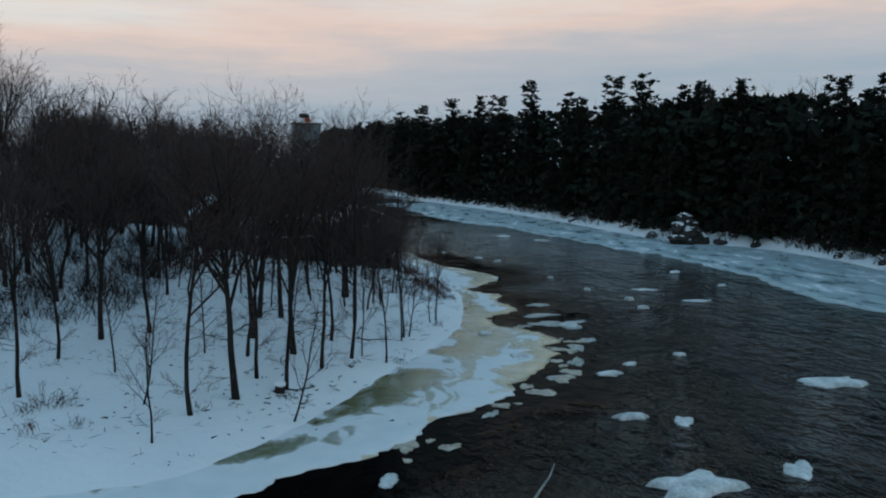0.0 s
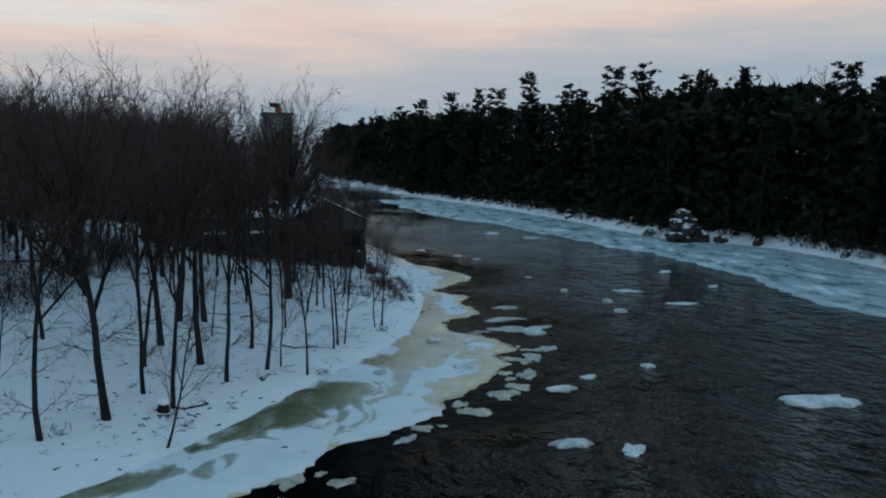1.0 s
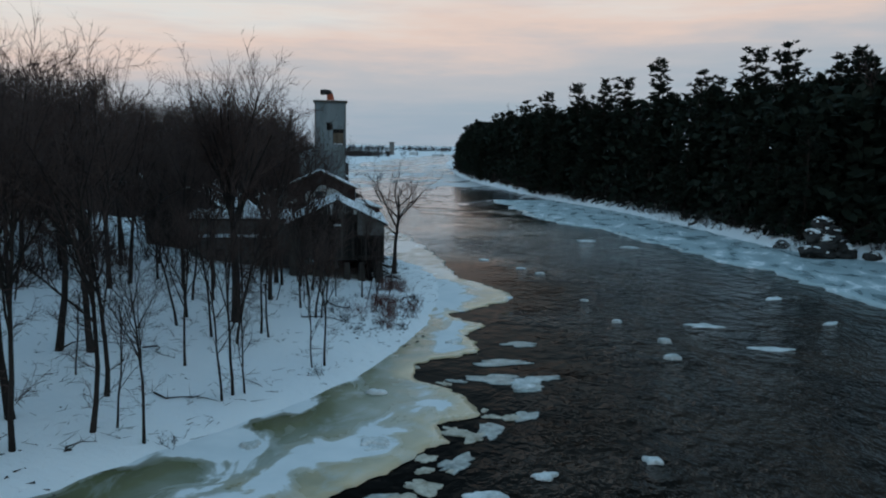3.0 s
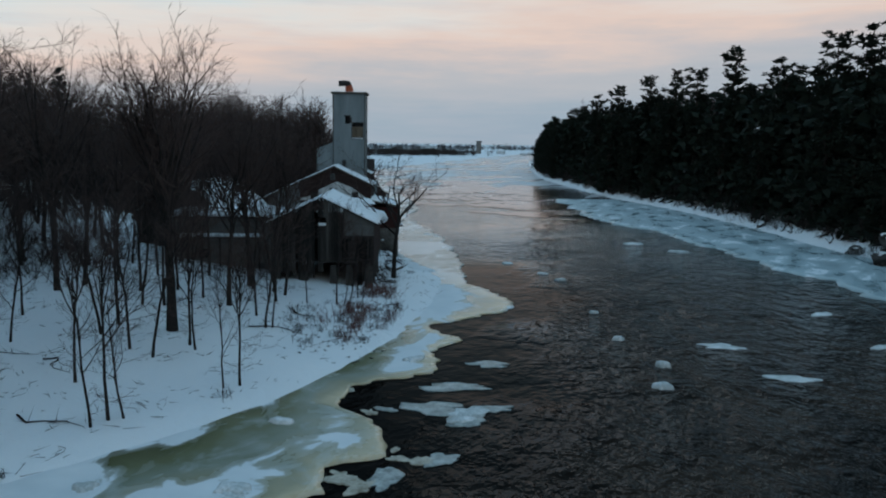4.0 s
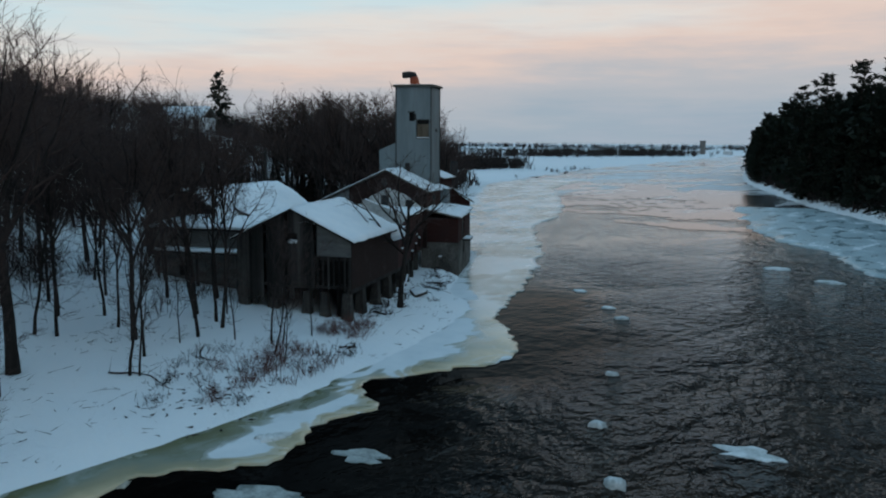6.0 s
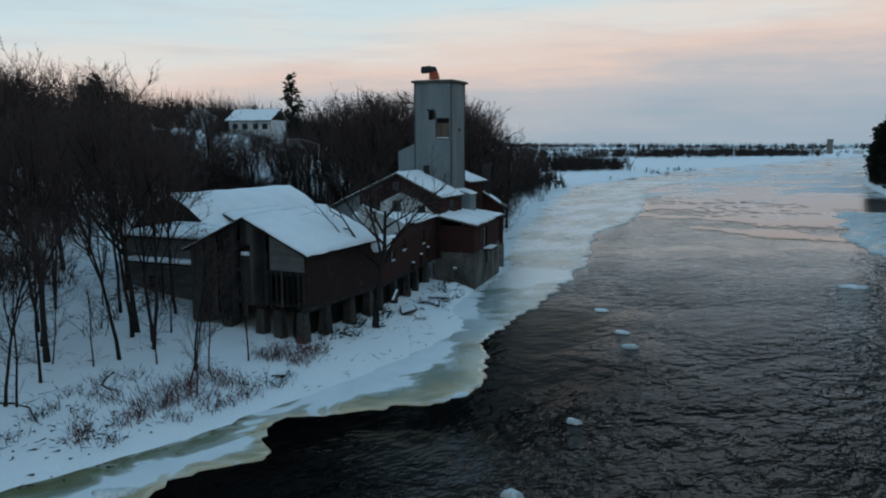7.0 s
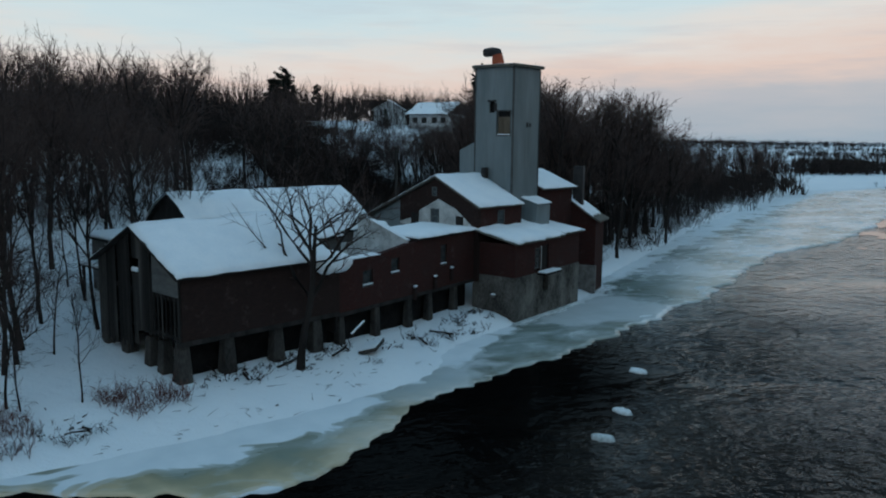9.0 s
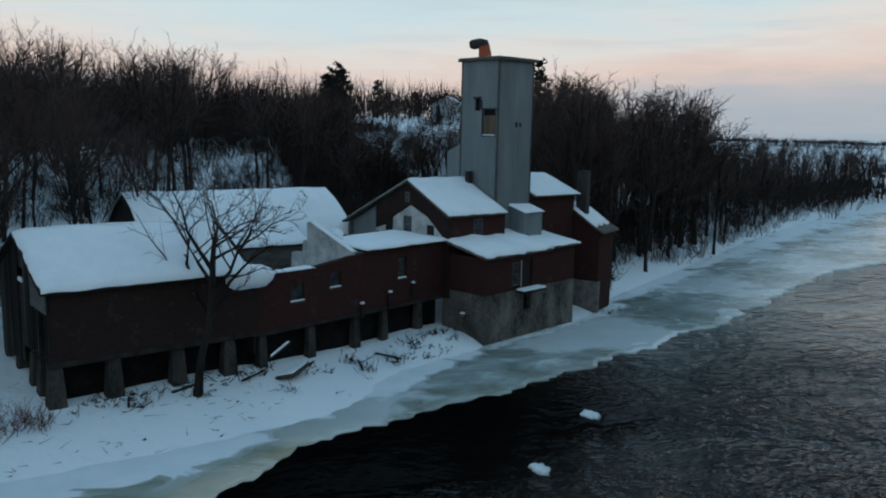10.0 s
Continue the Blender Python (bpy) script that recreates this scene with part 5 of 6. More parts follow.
# x, y, kind, size
STANDING = [(-10.2, 79.9, "W", 1.0), (-14.2, 69.2, "B", 1.0), (-14.8, 62.0, "B", 1.08), (-14.9, 84.8, "T", 1.0), (-25.0, 58.3, "B", 0.9), (-10.0, 51.5, "T", 1.0), (-12.3, 53.0, "T", 0.9), (-8.6, 56.6, "T", 0.95),
            (-6.9, 59.7, "T", 0.9), (-4.3, 60.0, "T", 0.75), (-1.5, 73.3, "S", 1.1), (-3.5, 67.0, "T", 0.7), (-8.0, 69.5, "T", 1.0), (-3.1, 67.6, "S", 1.2), (-1.0, 74.1, "T", 0.75), (-6.4, 77.3, "T", 0.95),
            (-7.2, 77.8, "T", 0.8), (-9.6, 75.3, "T", 0.9), (-13.6, 78.8, "T", 1.0), (-5.8, 84.0, "T", 0.85), (-8.1, 86.4, "T", 0.7), (-9.5, 91.2, "T", 0.85), (-14.4, 88.6, "T", 0.9), (-5.3, 94.5, "S", 1.1),
            (-12.7, 96.0, "S", 1.2), (-14.0, 94.3, "B", 0.7), (-11.6, 94.2, "T", 0.85), (-4.0, 92.6, "S", 1.0), (-5.4, 97.2, "S", 0.5), (-5.6, 93.9, "T", 0.7), (-16.3, 84.1, "T", 1.05), (-24.4, 46.1, "T", 0.9),
            (-15.0, 41.7, "S", 1.0), (-17.0, 57.0, "S", 1.0), (-25.5, 52.9, "T", 0.9), (-22.5, 61.0, "T", 1.0), (-16.0, 68.6, "B", 0.9), (-22.7, 82.5, "B", 0.85), (-9.2, 89.6, "S", 1.1), (-3.6, 66.0, "S", 0.8),
            (-6.2, 60.6, "S", 0.9), (-13.0, 76.6, "T", 1.0), (-7.4, 74.7, "T", 0.9), (-5.5, 84.4, "S", 1.0), (-18.8, 95.3, "T", 0.9), (-25.4, 93.4, "T", 0.9), (-2.8, 92.4, "S", 1.2), (-10.2, 93.6, "T", 1.0), (-13.1, 93.6, "T", 1.0), (-21.5, 92.0, "T", 1.0), (-17.0, 98.5, "T", 0.9), (-24.0, 101.5, "T", 1.0)]
taken = [(x, y) for x, y, *_ in STANDING]
tries = 0
while len(STANDING) < 92 and tries < 4000:
    tries += 1
    x, y = rng.uniform(-50, -8), rng.uniform(44, 100)
    if min(math.hypot(x - a, y - b) for a, b in taken) < 2.6:
        continue
    loc = MILL.inverted() @ Vector((x, y, 0))
    if loc.y > -4 and loc.x > -32:
        continue
    if x < -16 and y < 72 and rng.random() < 0.65:
        continue
    taken.append((x, y))
    STANDING.append((x, y, rng.choice("BTTTTSS"), rng.uniform(0.7, 1.0)))
for x, y, k, size in ((-27, 102, "B", 0.8), (-27, 90, "B", 0.85), (-31, 96, "B", 0.85), (-30, 86, "T", 1.05), (-36, 100, "B", 0.8), (-33, 103, "T", 1.0), (-11, 88, "S", 1.0), (-7.5, 92.5, "S", 1.1), (-39, 96, "B", 0.85), (-21, 95, "S", 1.1), (-23, 98, "T", 1.0), (-22, 88, "T", 1.0), (-34, 92, "B", 0.8), (-17.5, 89.5, "T", 0.9), (-29, 106, "T", 0.95), (-26, 97, "S", 1.1), (-42, 101, "B", 0.85), (-37, 107, "T", 1.1)):
    STANDING.append((x, y, k, size))
OLD = [bare_tree_meshes(911, 12.5, 0.34, 14, 11, 10, 3, 0.56, 0.0, 0.80, 0.018, 0.74, 0.45, 0.55, True, 4)]
KINDS = {"W": (OLD, "tall_bare_tree", "tall old bare tree with broad domed crown beside the mill"), "B": (BIG, "tall_bare_tree", "tall bare broadleaf tree with wide fine-twigged crown in snow"), "T": (TALL, "bare_tree", "slender dark bare tree standing in the snow"),
         "S": (SLIM, "bare_sapling", "thin leaning bare sapling standing in the snow")}
for x, y, k, size in STANDING:
    meshes, name, label = KINDS[k]
    inner = x < -8.4 or (y < 63 and x < -5)
    tall = {"W": (18.6, 18.6), "B": (16.5, 18.5), "T": (14.0, 17.0) if inner else (8.5, 11.0), "S": (6.0, 8.5)}[k]
    if k != "W" and y > 85:
        tall = (tall[0] * 0.76, tall[1] * 0.86)
    if k == "T" and math.hypot(x + 10.2, y - 79.9) < 11:
        tall = (9.5, 13.5) if inner else (7.5, 10.0)
    if x < -19 and y < 60:
        tall = (tall[0] * 0.82, tall[1] * 0.88)
    plant(name, rng.choice(meshes), x, y, rng.uniform(0, 360), rng.uniform(*tall) * (1.04 if size > 1.05 and k == "B" else 1.0), label, "tree", GROVE, (0, 0) if k == "W" else (rng.gauss(0, 2.2), rng.gauss(0, 2.2)), grown=True)

# spreading tree in front of the barn
plant("spreading_tree", bare_tree_meshes(907, 9.4, 0.25, 9, 7, 5, 2, 0.44, 0.02, 1.2, 0.020, 0.78, 2.0, 0.62, True), -7.3, 108.7, 40, 1.0, "low spreading bare tree before the barn's river wall", "tree", "")

# wooded hillside behind the mill, and the bank upstream
WOODS = "bare trees on the hillside"
count, tries = 0, 0
while count < 390 and tries < 20000:
    tries += 1
    upstream = count >= 235
    x, y = (rng.uniform(-130, -24), rng.uniform(136, 290)) if upstream else (rng.uniform(-120, -28), rng.uniform(50, 175))
    p = np.array([[x, y]])
    loc = MILL.inverted() @ Vector((x, y, 0))
    if (-34 < loc.x and -4 < loc.y < 48) or loc.y < -40 or (upstream and (loc.y < 46 or x < -100 - 0.6 * (y - 200))):
        continue
    d = float(reach(p, LEFT)[0])
    if inside(p, RIVER)[0] or d > (44 if upstream else 85) or d < 3 or (loc.y > 66 and d > 42) or (loc.y > 92 and (d > 22 or rng.random() < 0.35)):
        continue
    ray = np.array([-157.0, 82.0]) / np.hypot(157, 82)
    aside_ = abs((x - 36) * ray[1] - (y - 86) * ray[0])
    if d > 64 and rng.random() < 0.5:
        continue
    z = height(x, y)
    tall = (rng.uniform(9.5, 13.5) if loc.y > 92 else rng.uniform(14.5, 19.5)) if upstream else min(rng.uniform(11.0, 16.0), rng.uniform(21.5, 25.5) - z)
    if not upstream and y > 122:
        tall = min(tall, rng.uniform(18.5, 21.5) - z)
    if aside_ < 9:
        tall = min(tall, 15.5 - z)      # low growth below the hilltop house
    plant("riverside_tree" if upstream else "hillside_tree", rng.choice(RIVERSIDE if upstream and d < 26 else HILL), x, y, rng.uniform(0, 360), max(tall, 4.5), "bare grey-brown tree crowded on the upstream bank" if upstream else "bare grey-brown tree on the snowy hillside", "tree", "bare trees of the upstream bank" if upstream else WOODS, grown=True, z=z)
    count += 1
for x, y, k, top in ((-126, 184, 3, 29.6), (-133.6, 141, 3, 27.8), (-131.2, 139.2, 3, 26.6), (-136, 143.2, 3, 26.8), (-129.0, 138.0, 4, 25.0), (-138.5, 140, 4, 25.5), (-157, 155.5, 4, 26.0), (-190, 175, 4, 25.0), (-196, 186, 4, 24.0), (-201, 190, 3, 25.0), (-118, 158, 4, 19.5), (-74, 163, 4, 16.0)):
    z = height(x, y)
    plant("hillside_pine", PINE[k], x, y, rng.uniform(0, 360), top - z, "dark conifer among bare trees on the hilltop", "pine tree", "conifers on the hill", z=z, grown=True)

for k in range(30):
    spot = MILL @ Vector((rng.uniform(-28, -4) - 0.2 * k, 49.5 + k * 1.2 + rng.uniform(-1, 1), 0))
    if not inside(np.array([spot[:2]]), RIVER)[0]:
        plant("riverside_tree", rng.choice(RIVERSIDE), spot.x, spot.y, rng.uniform(0, 360), rng.uniform(14.0, 19.5), "bare grey-brown tree crowded on the upstream bank", "tree", "bare trees of the upstream bank", grown=True)

# pines of the far bank
PINES = "dark pines of the far bank"
line = polyline(BANK_EDGE[2:], 1.0)


def on_bank(along, off):
    k = min(int(along), len(line) - 3)
    a, b = line[k], line[k + 2]
    t = (b - a) / np.hypot(*(b - a))
    return a[0] + t[1] * off, a[1] - t[0] * off


count, tries = 0, 0
while count < 185 and tries < 9000:
    tries += 1
    along = 480 * rng.random() ** 1.1 + 8
    row = count % 3
    off = (2.4, 8.0, 17.0)[row] + rng.uniform(-1.0, 5.0)
    x, y = on_bank(along, off)
    if inside(np.array([[x, y]]), RIVER)[0]:
        continue
    k = rng.choice(((3, 3, 4, 1), (1, 0, 3, 1), (0, 2, 1, 1))[row])
    z = height(x, y)
    top = rng.uniform(*((14, 21), (21, 27.5), (24, 29.5))[row])
    plant("white_pine", PINE[k], x, y, rng.uniform(0, 360), top - z, "tall dark green pine in the forest along the river", "pine tree", PINES, z=z, grown=True)
    count += 1
for k in range(18):
    x, y = on_bank(2 + 3.6 * k + rng.uniform(-1, 1), (5.0, 11.0, 16.0)[k % 3] + rng.uniform(-1, 2))
    plant("white_pine", PINE[(1, 3, 1)[k % 3]], x, y, rng.uniform(0, 360), rng.uniform(14, 19.5), "tall dark green pine in the forest along the river", "pine tree", PINES, grown=True)
# old pines that stand above the rest
for x, y, top, k in ((38.3, 198.6, 34.0, 0), (42.4, 187.3, 33.6, 2), (20.8, 227.5, 35.0, 0), (55.3, 160, 30.3, 2), (65.7, 142.2, 29.4, 0), (50.3, 170, 30.5, 0), (7.3, 245, 32.0, 2), (-1.0, 262, 32.0, 0), (-11.0, 275, 30.5, 0),
                     (70.5, 130, 27.5, 1), (49.2, 178, 30.5, 2), (12.5, 236, 31.5, 0), (-20, 292, 29.0, 2), (29.5, 212, 31.0, 2)):
    z = height(x, y)
    plant("old_white_pine", PINE[k], x, y, rng.uniform(0, 360), top - z, "lofty old pine with flat tufted crown above the forest", "pine tree", PINES, z=z, grown=True)
count = 0
while count < 60:
    x, y = on_bank(330 * rng.random() + 4, rng.uniform(16, 38))
    z = height(x, y)
    plant("bank_tree", rng.choice(HILL), x, y, rng.uniform(0, 360), rng.uniform(26, 31.0) - z, "bare grey tree behind the pines", "tree", "bare trees behind the pines", z=z, grown=True)
    count += 1

# ---------------------------------------------------------------- undergrowth and far woods


def thicket(name, spots, mat, label, stems=16, tall=(1.2, 3.2), fan=0.55, r=0.02, kind="stuff", wide=0.6):
    """Bare bushes: fans of pointed stems with side shoots, over many spots."""
    rng = random.Random(len(spots) + stems)
    limbs = Limbs()
    zs = ground_height([(x, y) for x, y, _ in spots]) - 0.05
    for (x, y, size), z in zip(spots, zs):
        for _ in range(stems):
            p = Vector((x + rng.gauss(0, wide) * size, y + rng.gauss(0, wide) * size, z))
            q = p + Vector((rng.gauss(0, fan), rng.gauss(0, fan), 1)).normalized() * rng.uniform(*tall) * size
            limbs.spike(p, q, r)
            for _ in range(3):
                s = p.lerp(q, rng.uniform(0.25, 0.85))
                limbs.spike(s, s + Vector((rng.gauss(0, 0.6), rng.gauss(0, 0.6), rng.uniform(0.2, 1))).normalized() * rng.uniform(0.25, 0.5) * (q - p).length, r * 0.7)
    ob = shape(name, [tuple(v) for v in limbs.v], limbs.f, mat)
    return tagged(ob, label, "bushes", kind=kind)


def scatter(n, x0, x1, y0, y1, keep, size=(0.7, 1.4)):
    out, tries = [], 0
    pts = np.array([(rng.uniform(x0, x1), rng.uniform(y0, y1)) for _ in range(n * 6)])
    d, wet = reach(pts, LEFT), inside(pts, RIVER)
    for (x, y), dd, w in zip(pts, d, wet):
        loc = MILL.inverted() @ Vector((x, y, 0))
        if len(out) < n and not w and keep(x, y, dd, loc):
            out.append((x, y, rng.uniform(*size)))
    return out


clear = lambda loc: not (-33 < loc.x < 3 and -5 < loc.y < 47) or (-33 < loc.x < -12 and loc.y < 2)  # noqa: E731
thicket("hillside_brush", scatter(3000, -125, -26, 55, 128, lambda x, y, d, loc: clear(loc) and -40 < loc.y and 24 < d < 80, (0.45, 1.1)) + scatter(900, -125, -34, 60, 132, lambda x, y, d, loc: clear(loc) and -40 < loc.y and 53 < d < 64, (0.6, 1.0))
        + scatter(2500, -130, -36, 122, 200, lambda x, y, d, loc: clear(loc) and 22 < d < 66 and loc.y < 62, (0.6, 1.3)) + scatter(620, -110, -24, 138, 235, lambda x, y, d, loc: 46 < loc.y < 98 and 5 < d < 40, (0.8, 1.5)) + scatter(260, -150, -60, 185, 300, lambda x, y, d, loc: loc.y > 92 and 4 < d < 22, (1.2, 2.2))
        + scatter(500, -118, -55, 124, 172, lambda x, y, d, loc: d > 30 and abs((x - 36) * 0.463 + (y - 86) * 0.886) < 9, (0.5, 1.0)) + scatter(900, -150, -72, 126, 182, lambda x, y, d, loc: d > 46 and loc.y < 75, (0.4, 0.8)) + scatter(24, -45, -12, 84, 108, lambda x, y, d, loc: clear(loc) and d > 12), DARK_BRUSH, "bare dark undergrowth on the snowy hillside", 10, (1.2, 3.6), 0.5, 0.027)
thicket("bank_brush", scatter(300, -110, -18, 138, 260, lambda x, y, d, loc: loc.y > 44 and 0.8 < d < 20), DARK_BRUSH, "bare brush along the upstream bank", 16, (1.4, 4.6), 0.5, 0.026)
spots = []
while len(spots) < 900:
    x, y = on_bank(430 * rng.random() ** 1.3 + 5, rng.uniform(2.2, 9) if len(spots) % 3 else rng.uniform(6, 22))
    spots.append((x, y, rng.uniform(0.7, 1.4)))
spots += [(*on_bank(400 * rng.random() ** 1.3 + 5, rng.uniform(0.9, 3.4)), rng.uniform(0.35, 0.75)) for _ in range(420)]
thicket("forest_undergrowth", spots, DARK_BRUSH, "dark tangled undergrowth below the pines", 8, (1.5, 4.5), 0.6, 0.045)

FROSTED = mottled("frosted_twigs", (0.16, 0.155, 0.15), (0.42, 0.43, 0.44), 0.8, 0.9, 8.0, 0)
frost = random.Random(41)
thicket("frosted_shrubs", [(x + frost.gauss(0, 1.6), y + frost.gauss(0, 1.6), frost.uniform(0.6, 1.2)) for x, y, n in ((39.0, 155.0, 9), (41.0, 152.5, 5), (29.5, 184.0, 10), (24.0, 196.0, 8), (63.0, 126.0, 6), (65.0, 116.0, 5)) for _ in range(n)], FROSTED, "frosted pale shrubs at the foot of the pines", 10, (0.8, 2.6), 0.6, 0.022)


def deep_forest():
    """The dense inside of the pine wood: dark boughs that overlap from the ground up."""
    limbs = Limbs()
    rng = random.Random(31)
    pts = [(*on_bank(475 * rng.random() ** 1.1 + 4, rng.uniform(4.5, 32)), rng.random()) for _ in range(27000)]
    pts += [(*on_bank(130 * rng.random() + 2, rng.uniform(5, 42)), rng.random()) for _ in range(13000)]
    pts += [(*on_bank(475 * rng.random() ** 1.2 + 4, rng.uniform(2.4, 6.5)), 0.45 * rng.random() ** 1.4) for _ in range(9000)]
    zs = ground_height([(x, y) for x, y, _ in pts])
    for (x, y, f), z in zip(pts, zs):
        c = Vector((x, y, z + 19.0 * f ** 1.2))
        v = Vector((rng.gauss(0, 1), rng.gauss(0, 1), rng.gauss(0, 0.55))).normalized() * rng.uniform(1.3, 2.4)
        side = v.orthogonal().normalized() * rng.uniform(0.4, 0.7)
        side.rotate(Matrix.Rotation(rng.uniform(0, 3.14), 3, v))
        b = len(limbs.v)
        limbs.v += [c - side, c + side, c + v + side * 0.3, c + v * 0.5 - side * 1.1]
        limbs.f += [(b, b + 1, b + 2), (b, b + 2, b + 3)]
    ob = shape("forest_interior", [tuple(v) for v in limbs.v], limbs.f, NEEDLES)
    tagged(ob, "dense dark conifer boughs deep in the forest", "forest", kind="stuff")


deep_forest()


def far_woods(name, rows, label, shoots=16, thick=0.022):
    """Belts of distant leafless wood, each a ragged mass of small crowns."""
    limbs, spots_ = Limbs(), []
    rng = random.Random(5)
    for x0, y0, x1, y1, deep, tall, n in rows:
        for k in range(n):
            f = rng.random()
            x, y = x0 + (x1 - x0) * f + rng.gauss(0, deep), y0 + (y1 - y0) * f + rng.gauss(0, deep)
            h = tall * rng.uniform(0.55, 1.15)
            spots_.append((x, y, h))
    zs = ground_height([(x, y) for x, y, _ in spots_])
    for (x, y, h), z in zip(spots_, zs):
        base = Vector((x, y, z - 0.3))
        limbs.spike(base, base + Vector((0, 0, h)), min(0.03, thick * 1.4) * h)
        for _ in range(shoots):
            s = base + Vector((rng.gauss(0, 0.16) * h, rng.gauss(0, 0.16) * h, rng.uniform(0.05, 0.5) * h))
            limbs.spike(s, s + Vector((rng.gauss(0, 0.35), rng.gauss(0, 0.35), 1)).normalized() * h * rng.uniform(0.3, 0.55), thick * h)
    ob = shape(name, [tuple(v) for v in limbs.v], limbs.f, DARK_BRUSH)
    tagged(ob, label, "woods", kind="stuff")


far_woods("hilltop_woods", [(-112, 60, -128, 140, 9, 11, 420), (-150, 150, -150, 230, 10, 10, 260), (-95, 215, -115, 240, 6, 9, 70)], "leafless brown wood along the hilltop", 30, 0.009)
far_woods("field_woods", [(-185, 352, -182, 405, 7, 9, 190), (-150, 392, -140, 400, 3, 3, 16), (-128, 330, -135, 352, 2, 2.5, 14), (-158, 425, -168, 462, 2, 2.5, 14), (-118, 250, -122, 275, 5, 8, 40),
                          (-330, 640, -270, 900, 14, 10, 420), (-420, 620, -330, 650, 10, 8, 120), (-900, 900, -330, 1050, 25, 7, 560), (-1500, 1500, -250, 1600, 40, 13, 800), (-250, 1500, 60, 1400, 30, 13, 260),
                          (-2600, 1500, -900, 1250, 60, 12, 900), (-75, 470, -60, 440, 6, 9, 40), (-3000, 900, -1400, 900, 60, 12, 560)], "distant leafless woods and hedges across snowy fields", 11, 0.028)

# ---------------------------------------------------------------- floes, driftwood, debris


def ice_floe(x, y, wide, deep, turn, thick, seed, label="snow-topped slab of drifting ice", z=0.0, mat=None):
    """An irregular slab: a low broken plate with rounded snow on it."""
    rng = random.Random(seed)
    n = 22
    rim = []
    for k in range(n):
        a = 2 * math.pi * k / n
        r = 1 + 0.75 * noise.noise((math.cos(a) * 1.6, math.sin(a) * 1.6, seed * 1.7)) + 0.3 * noise.noise((math.cos(a) * 4, math.sin(a) * 4, seed * 3.1)) + rng.uniform(-0.07, 0.07)
        rim.append((math.cos(a) * r * wide / 2, math.sin(a) * r * deep / 2))
    verts, faces = [], []
    for s, zz in ((1.02, -0.12), (1.0, 0.05), (0.90, thick * 0.75), (0.70, thick), (0.35, thick * 1.12)):
        for k, (u, v) in enumerate(rim):
            verts.append((u * s, v * s, zz + 0.25 * thick * noise.noise((u * 1.1, v * 1.1, seed + zz)) * (zz > 0.06)))
    for r in range(4):
        for k in range(n):
            faces.append((r * n + k, r * n + (k + 1) % n, (r + 1) * n + (k + 1) % n, (r + 1) * n + k))
    faces.append(tuple(4 * n + k for k in range(n)))
    ob = shape("ice_floe", verts, faces, mat or FLOE, smooth=True)
    ob.matrix_world = pose(x, y, z, 0, 0, turn)
    return tagged(ob, label, "ice floe", "ice floes on the river")


for k, (x, y, w, d, turn, t) in enumerate([(28.3, 58.0, 4.2, 2.3, 8, 0.28), (11.7, 49.5, 2.4, 0.9, 4, 0.25), (12.7, 39.3, 4.6, 2.4, 20, 0.35), (18.8, 41.6, 2.3, 1.5, 60, 0.15), (12.2, 59.2, 1.9, 1.0, 10, 0.2),
                                           (14.4, 62.2, 1.0, 0.7, 30, 0.15), (16.6, 148.7, 2.6, 1.6, 0, 0.2), (9.8, 154.8, 2.4, 1.7, 20, 0.2), (14.8, 48.9, 2.0, 1.5, 70, 0.10), (11.6, 75.0, 1.7, 1.0, 40, 0.18),
                                           (19.0, 65.3, 0.9, 0.7, 0, 0.2), (28.0, 90.1, 3.0, 1.2, 10, 0.05), (11.5, 76.4, 2.0, 1.4, 60, 0.12), (16.3, 95.7, 0.8, 0.6, 0, 0.25), (20.1, 89.7, 1.0, 0.7, 0, 0.35), (23.4, 96.7, 2.8, 1.6, 20, 0.06),
                                           (20.5, 85.0, 0.9, 0.8, 0, 0.3), (6.8, 119.4, 1.3, 0.8, 30, 0.2), (13.0, 104.4, 0.7, 0.5, 0, 0.2), (4.1, 122.8, 1.1, 0.7, 0, 0.15), (-1.4, 128.4, 1.1, 0.7, 0, 0.15), (6.2, 63.3, 1.3, 0.9, 50, 0.15),
                                           (-2.3, 39.1, 1.5, 0.8, 80, 0.12), (31.0, 112.0, 2.4, 1.1, 60, 0.10), (34.0, 101.0, 2.0, 0.9, 60, 0.10)]):
    ice_floe(x, y, w, d, turn, t, 20 + k)
for k, (x, y, w, d, turn) in enumerate([(5.9, 63.7, 1.5, 1.1, 20), (-1.9, 51.4, 1.6, 0.8, 50), (0.4, 61.5, 0.9, 0.7, 20), (3.4, 71.2, 1.2, 0.6, 10), (5.0, 84.5, 1.4, 0.8, 60)]):
    ice_floe(x, y, w, d, turn, 0.22, 60 + k, "snowy ice block frozen on the shore ice", 0.06)


def stick(name, label, pts, radii, mat, category="branch", group="", twigs=0, seed=1):
    limbs = Limbs()
    ps = [Vector(p) for p in pts]
    limbs.tube(ps, radii, 6)
    ob = shape(name, [tuple(v) for v in limbs.v], limbs.f, mat, smooth=True)
    rng = random.Random(seed)
    for _ in range(twigs):
        k = rng.randrange(len(ps) - 1)
        s, twig = ps[k].lerp(ps[k + 1], rng.random()), Limbs()
        twig.spike(s, s + Vector((rng.gauss(0, 0.6), rng.gauss(0, 0.6), rng.uniform(0, 0.7))).normalized() * rng.uniform(0.4, 1.1), radii[-1] + 0.006)
        shape("twig", [tuple(v) for v in twig.v], twig.f, mat, ob)
    return tagged(ob, label, category, group)


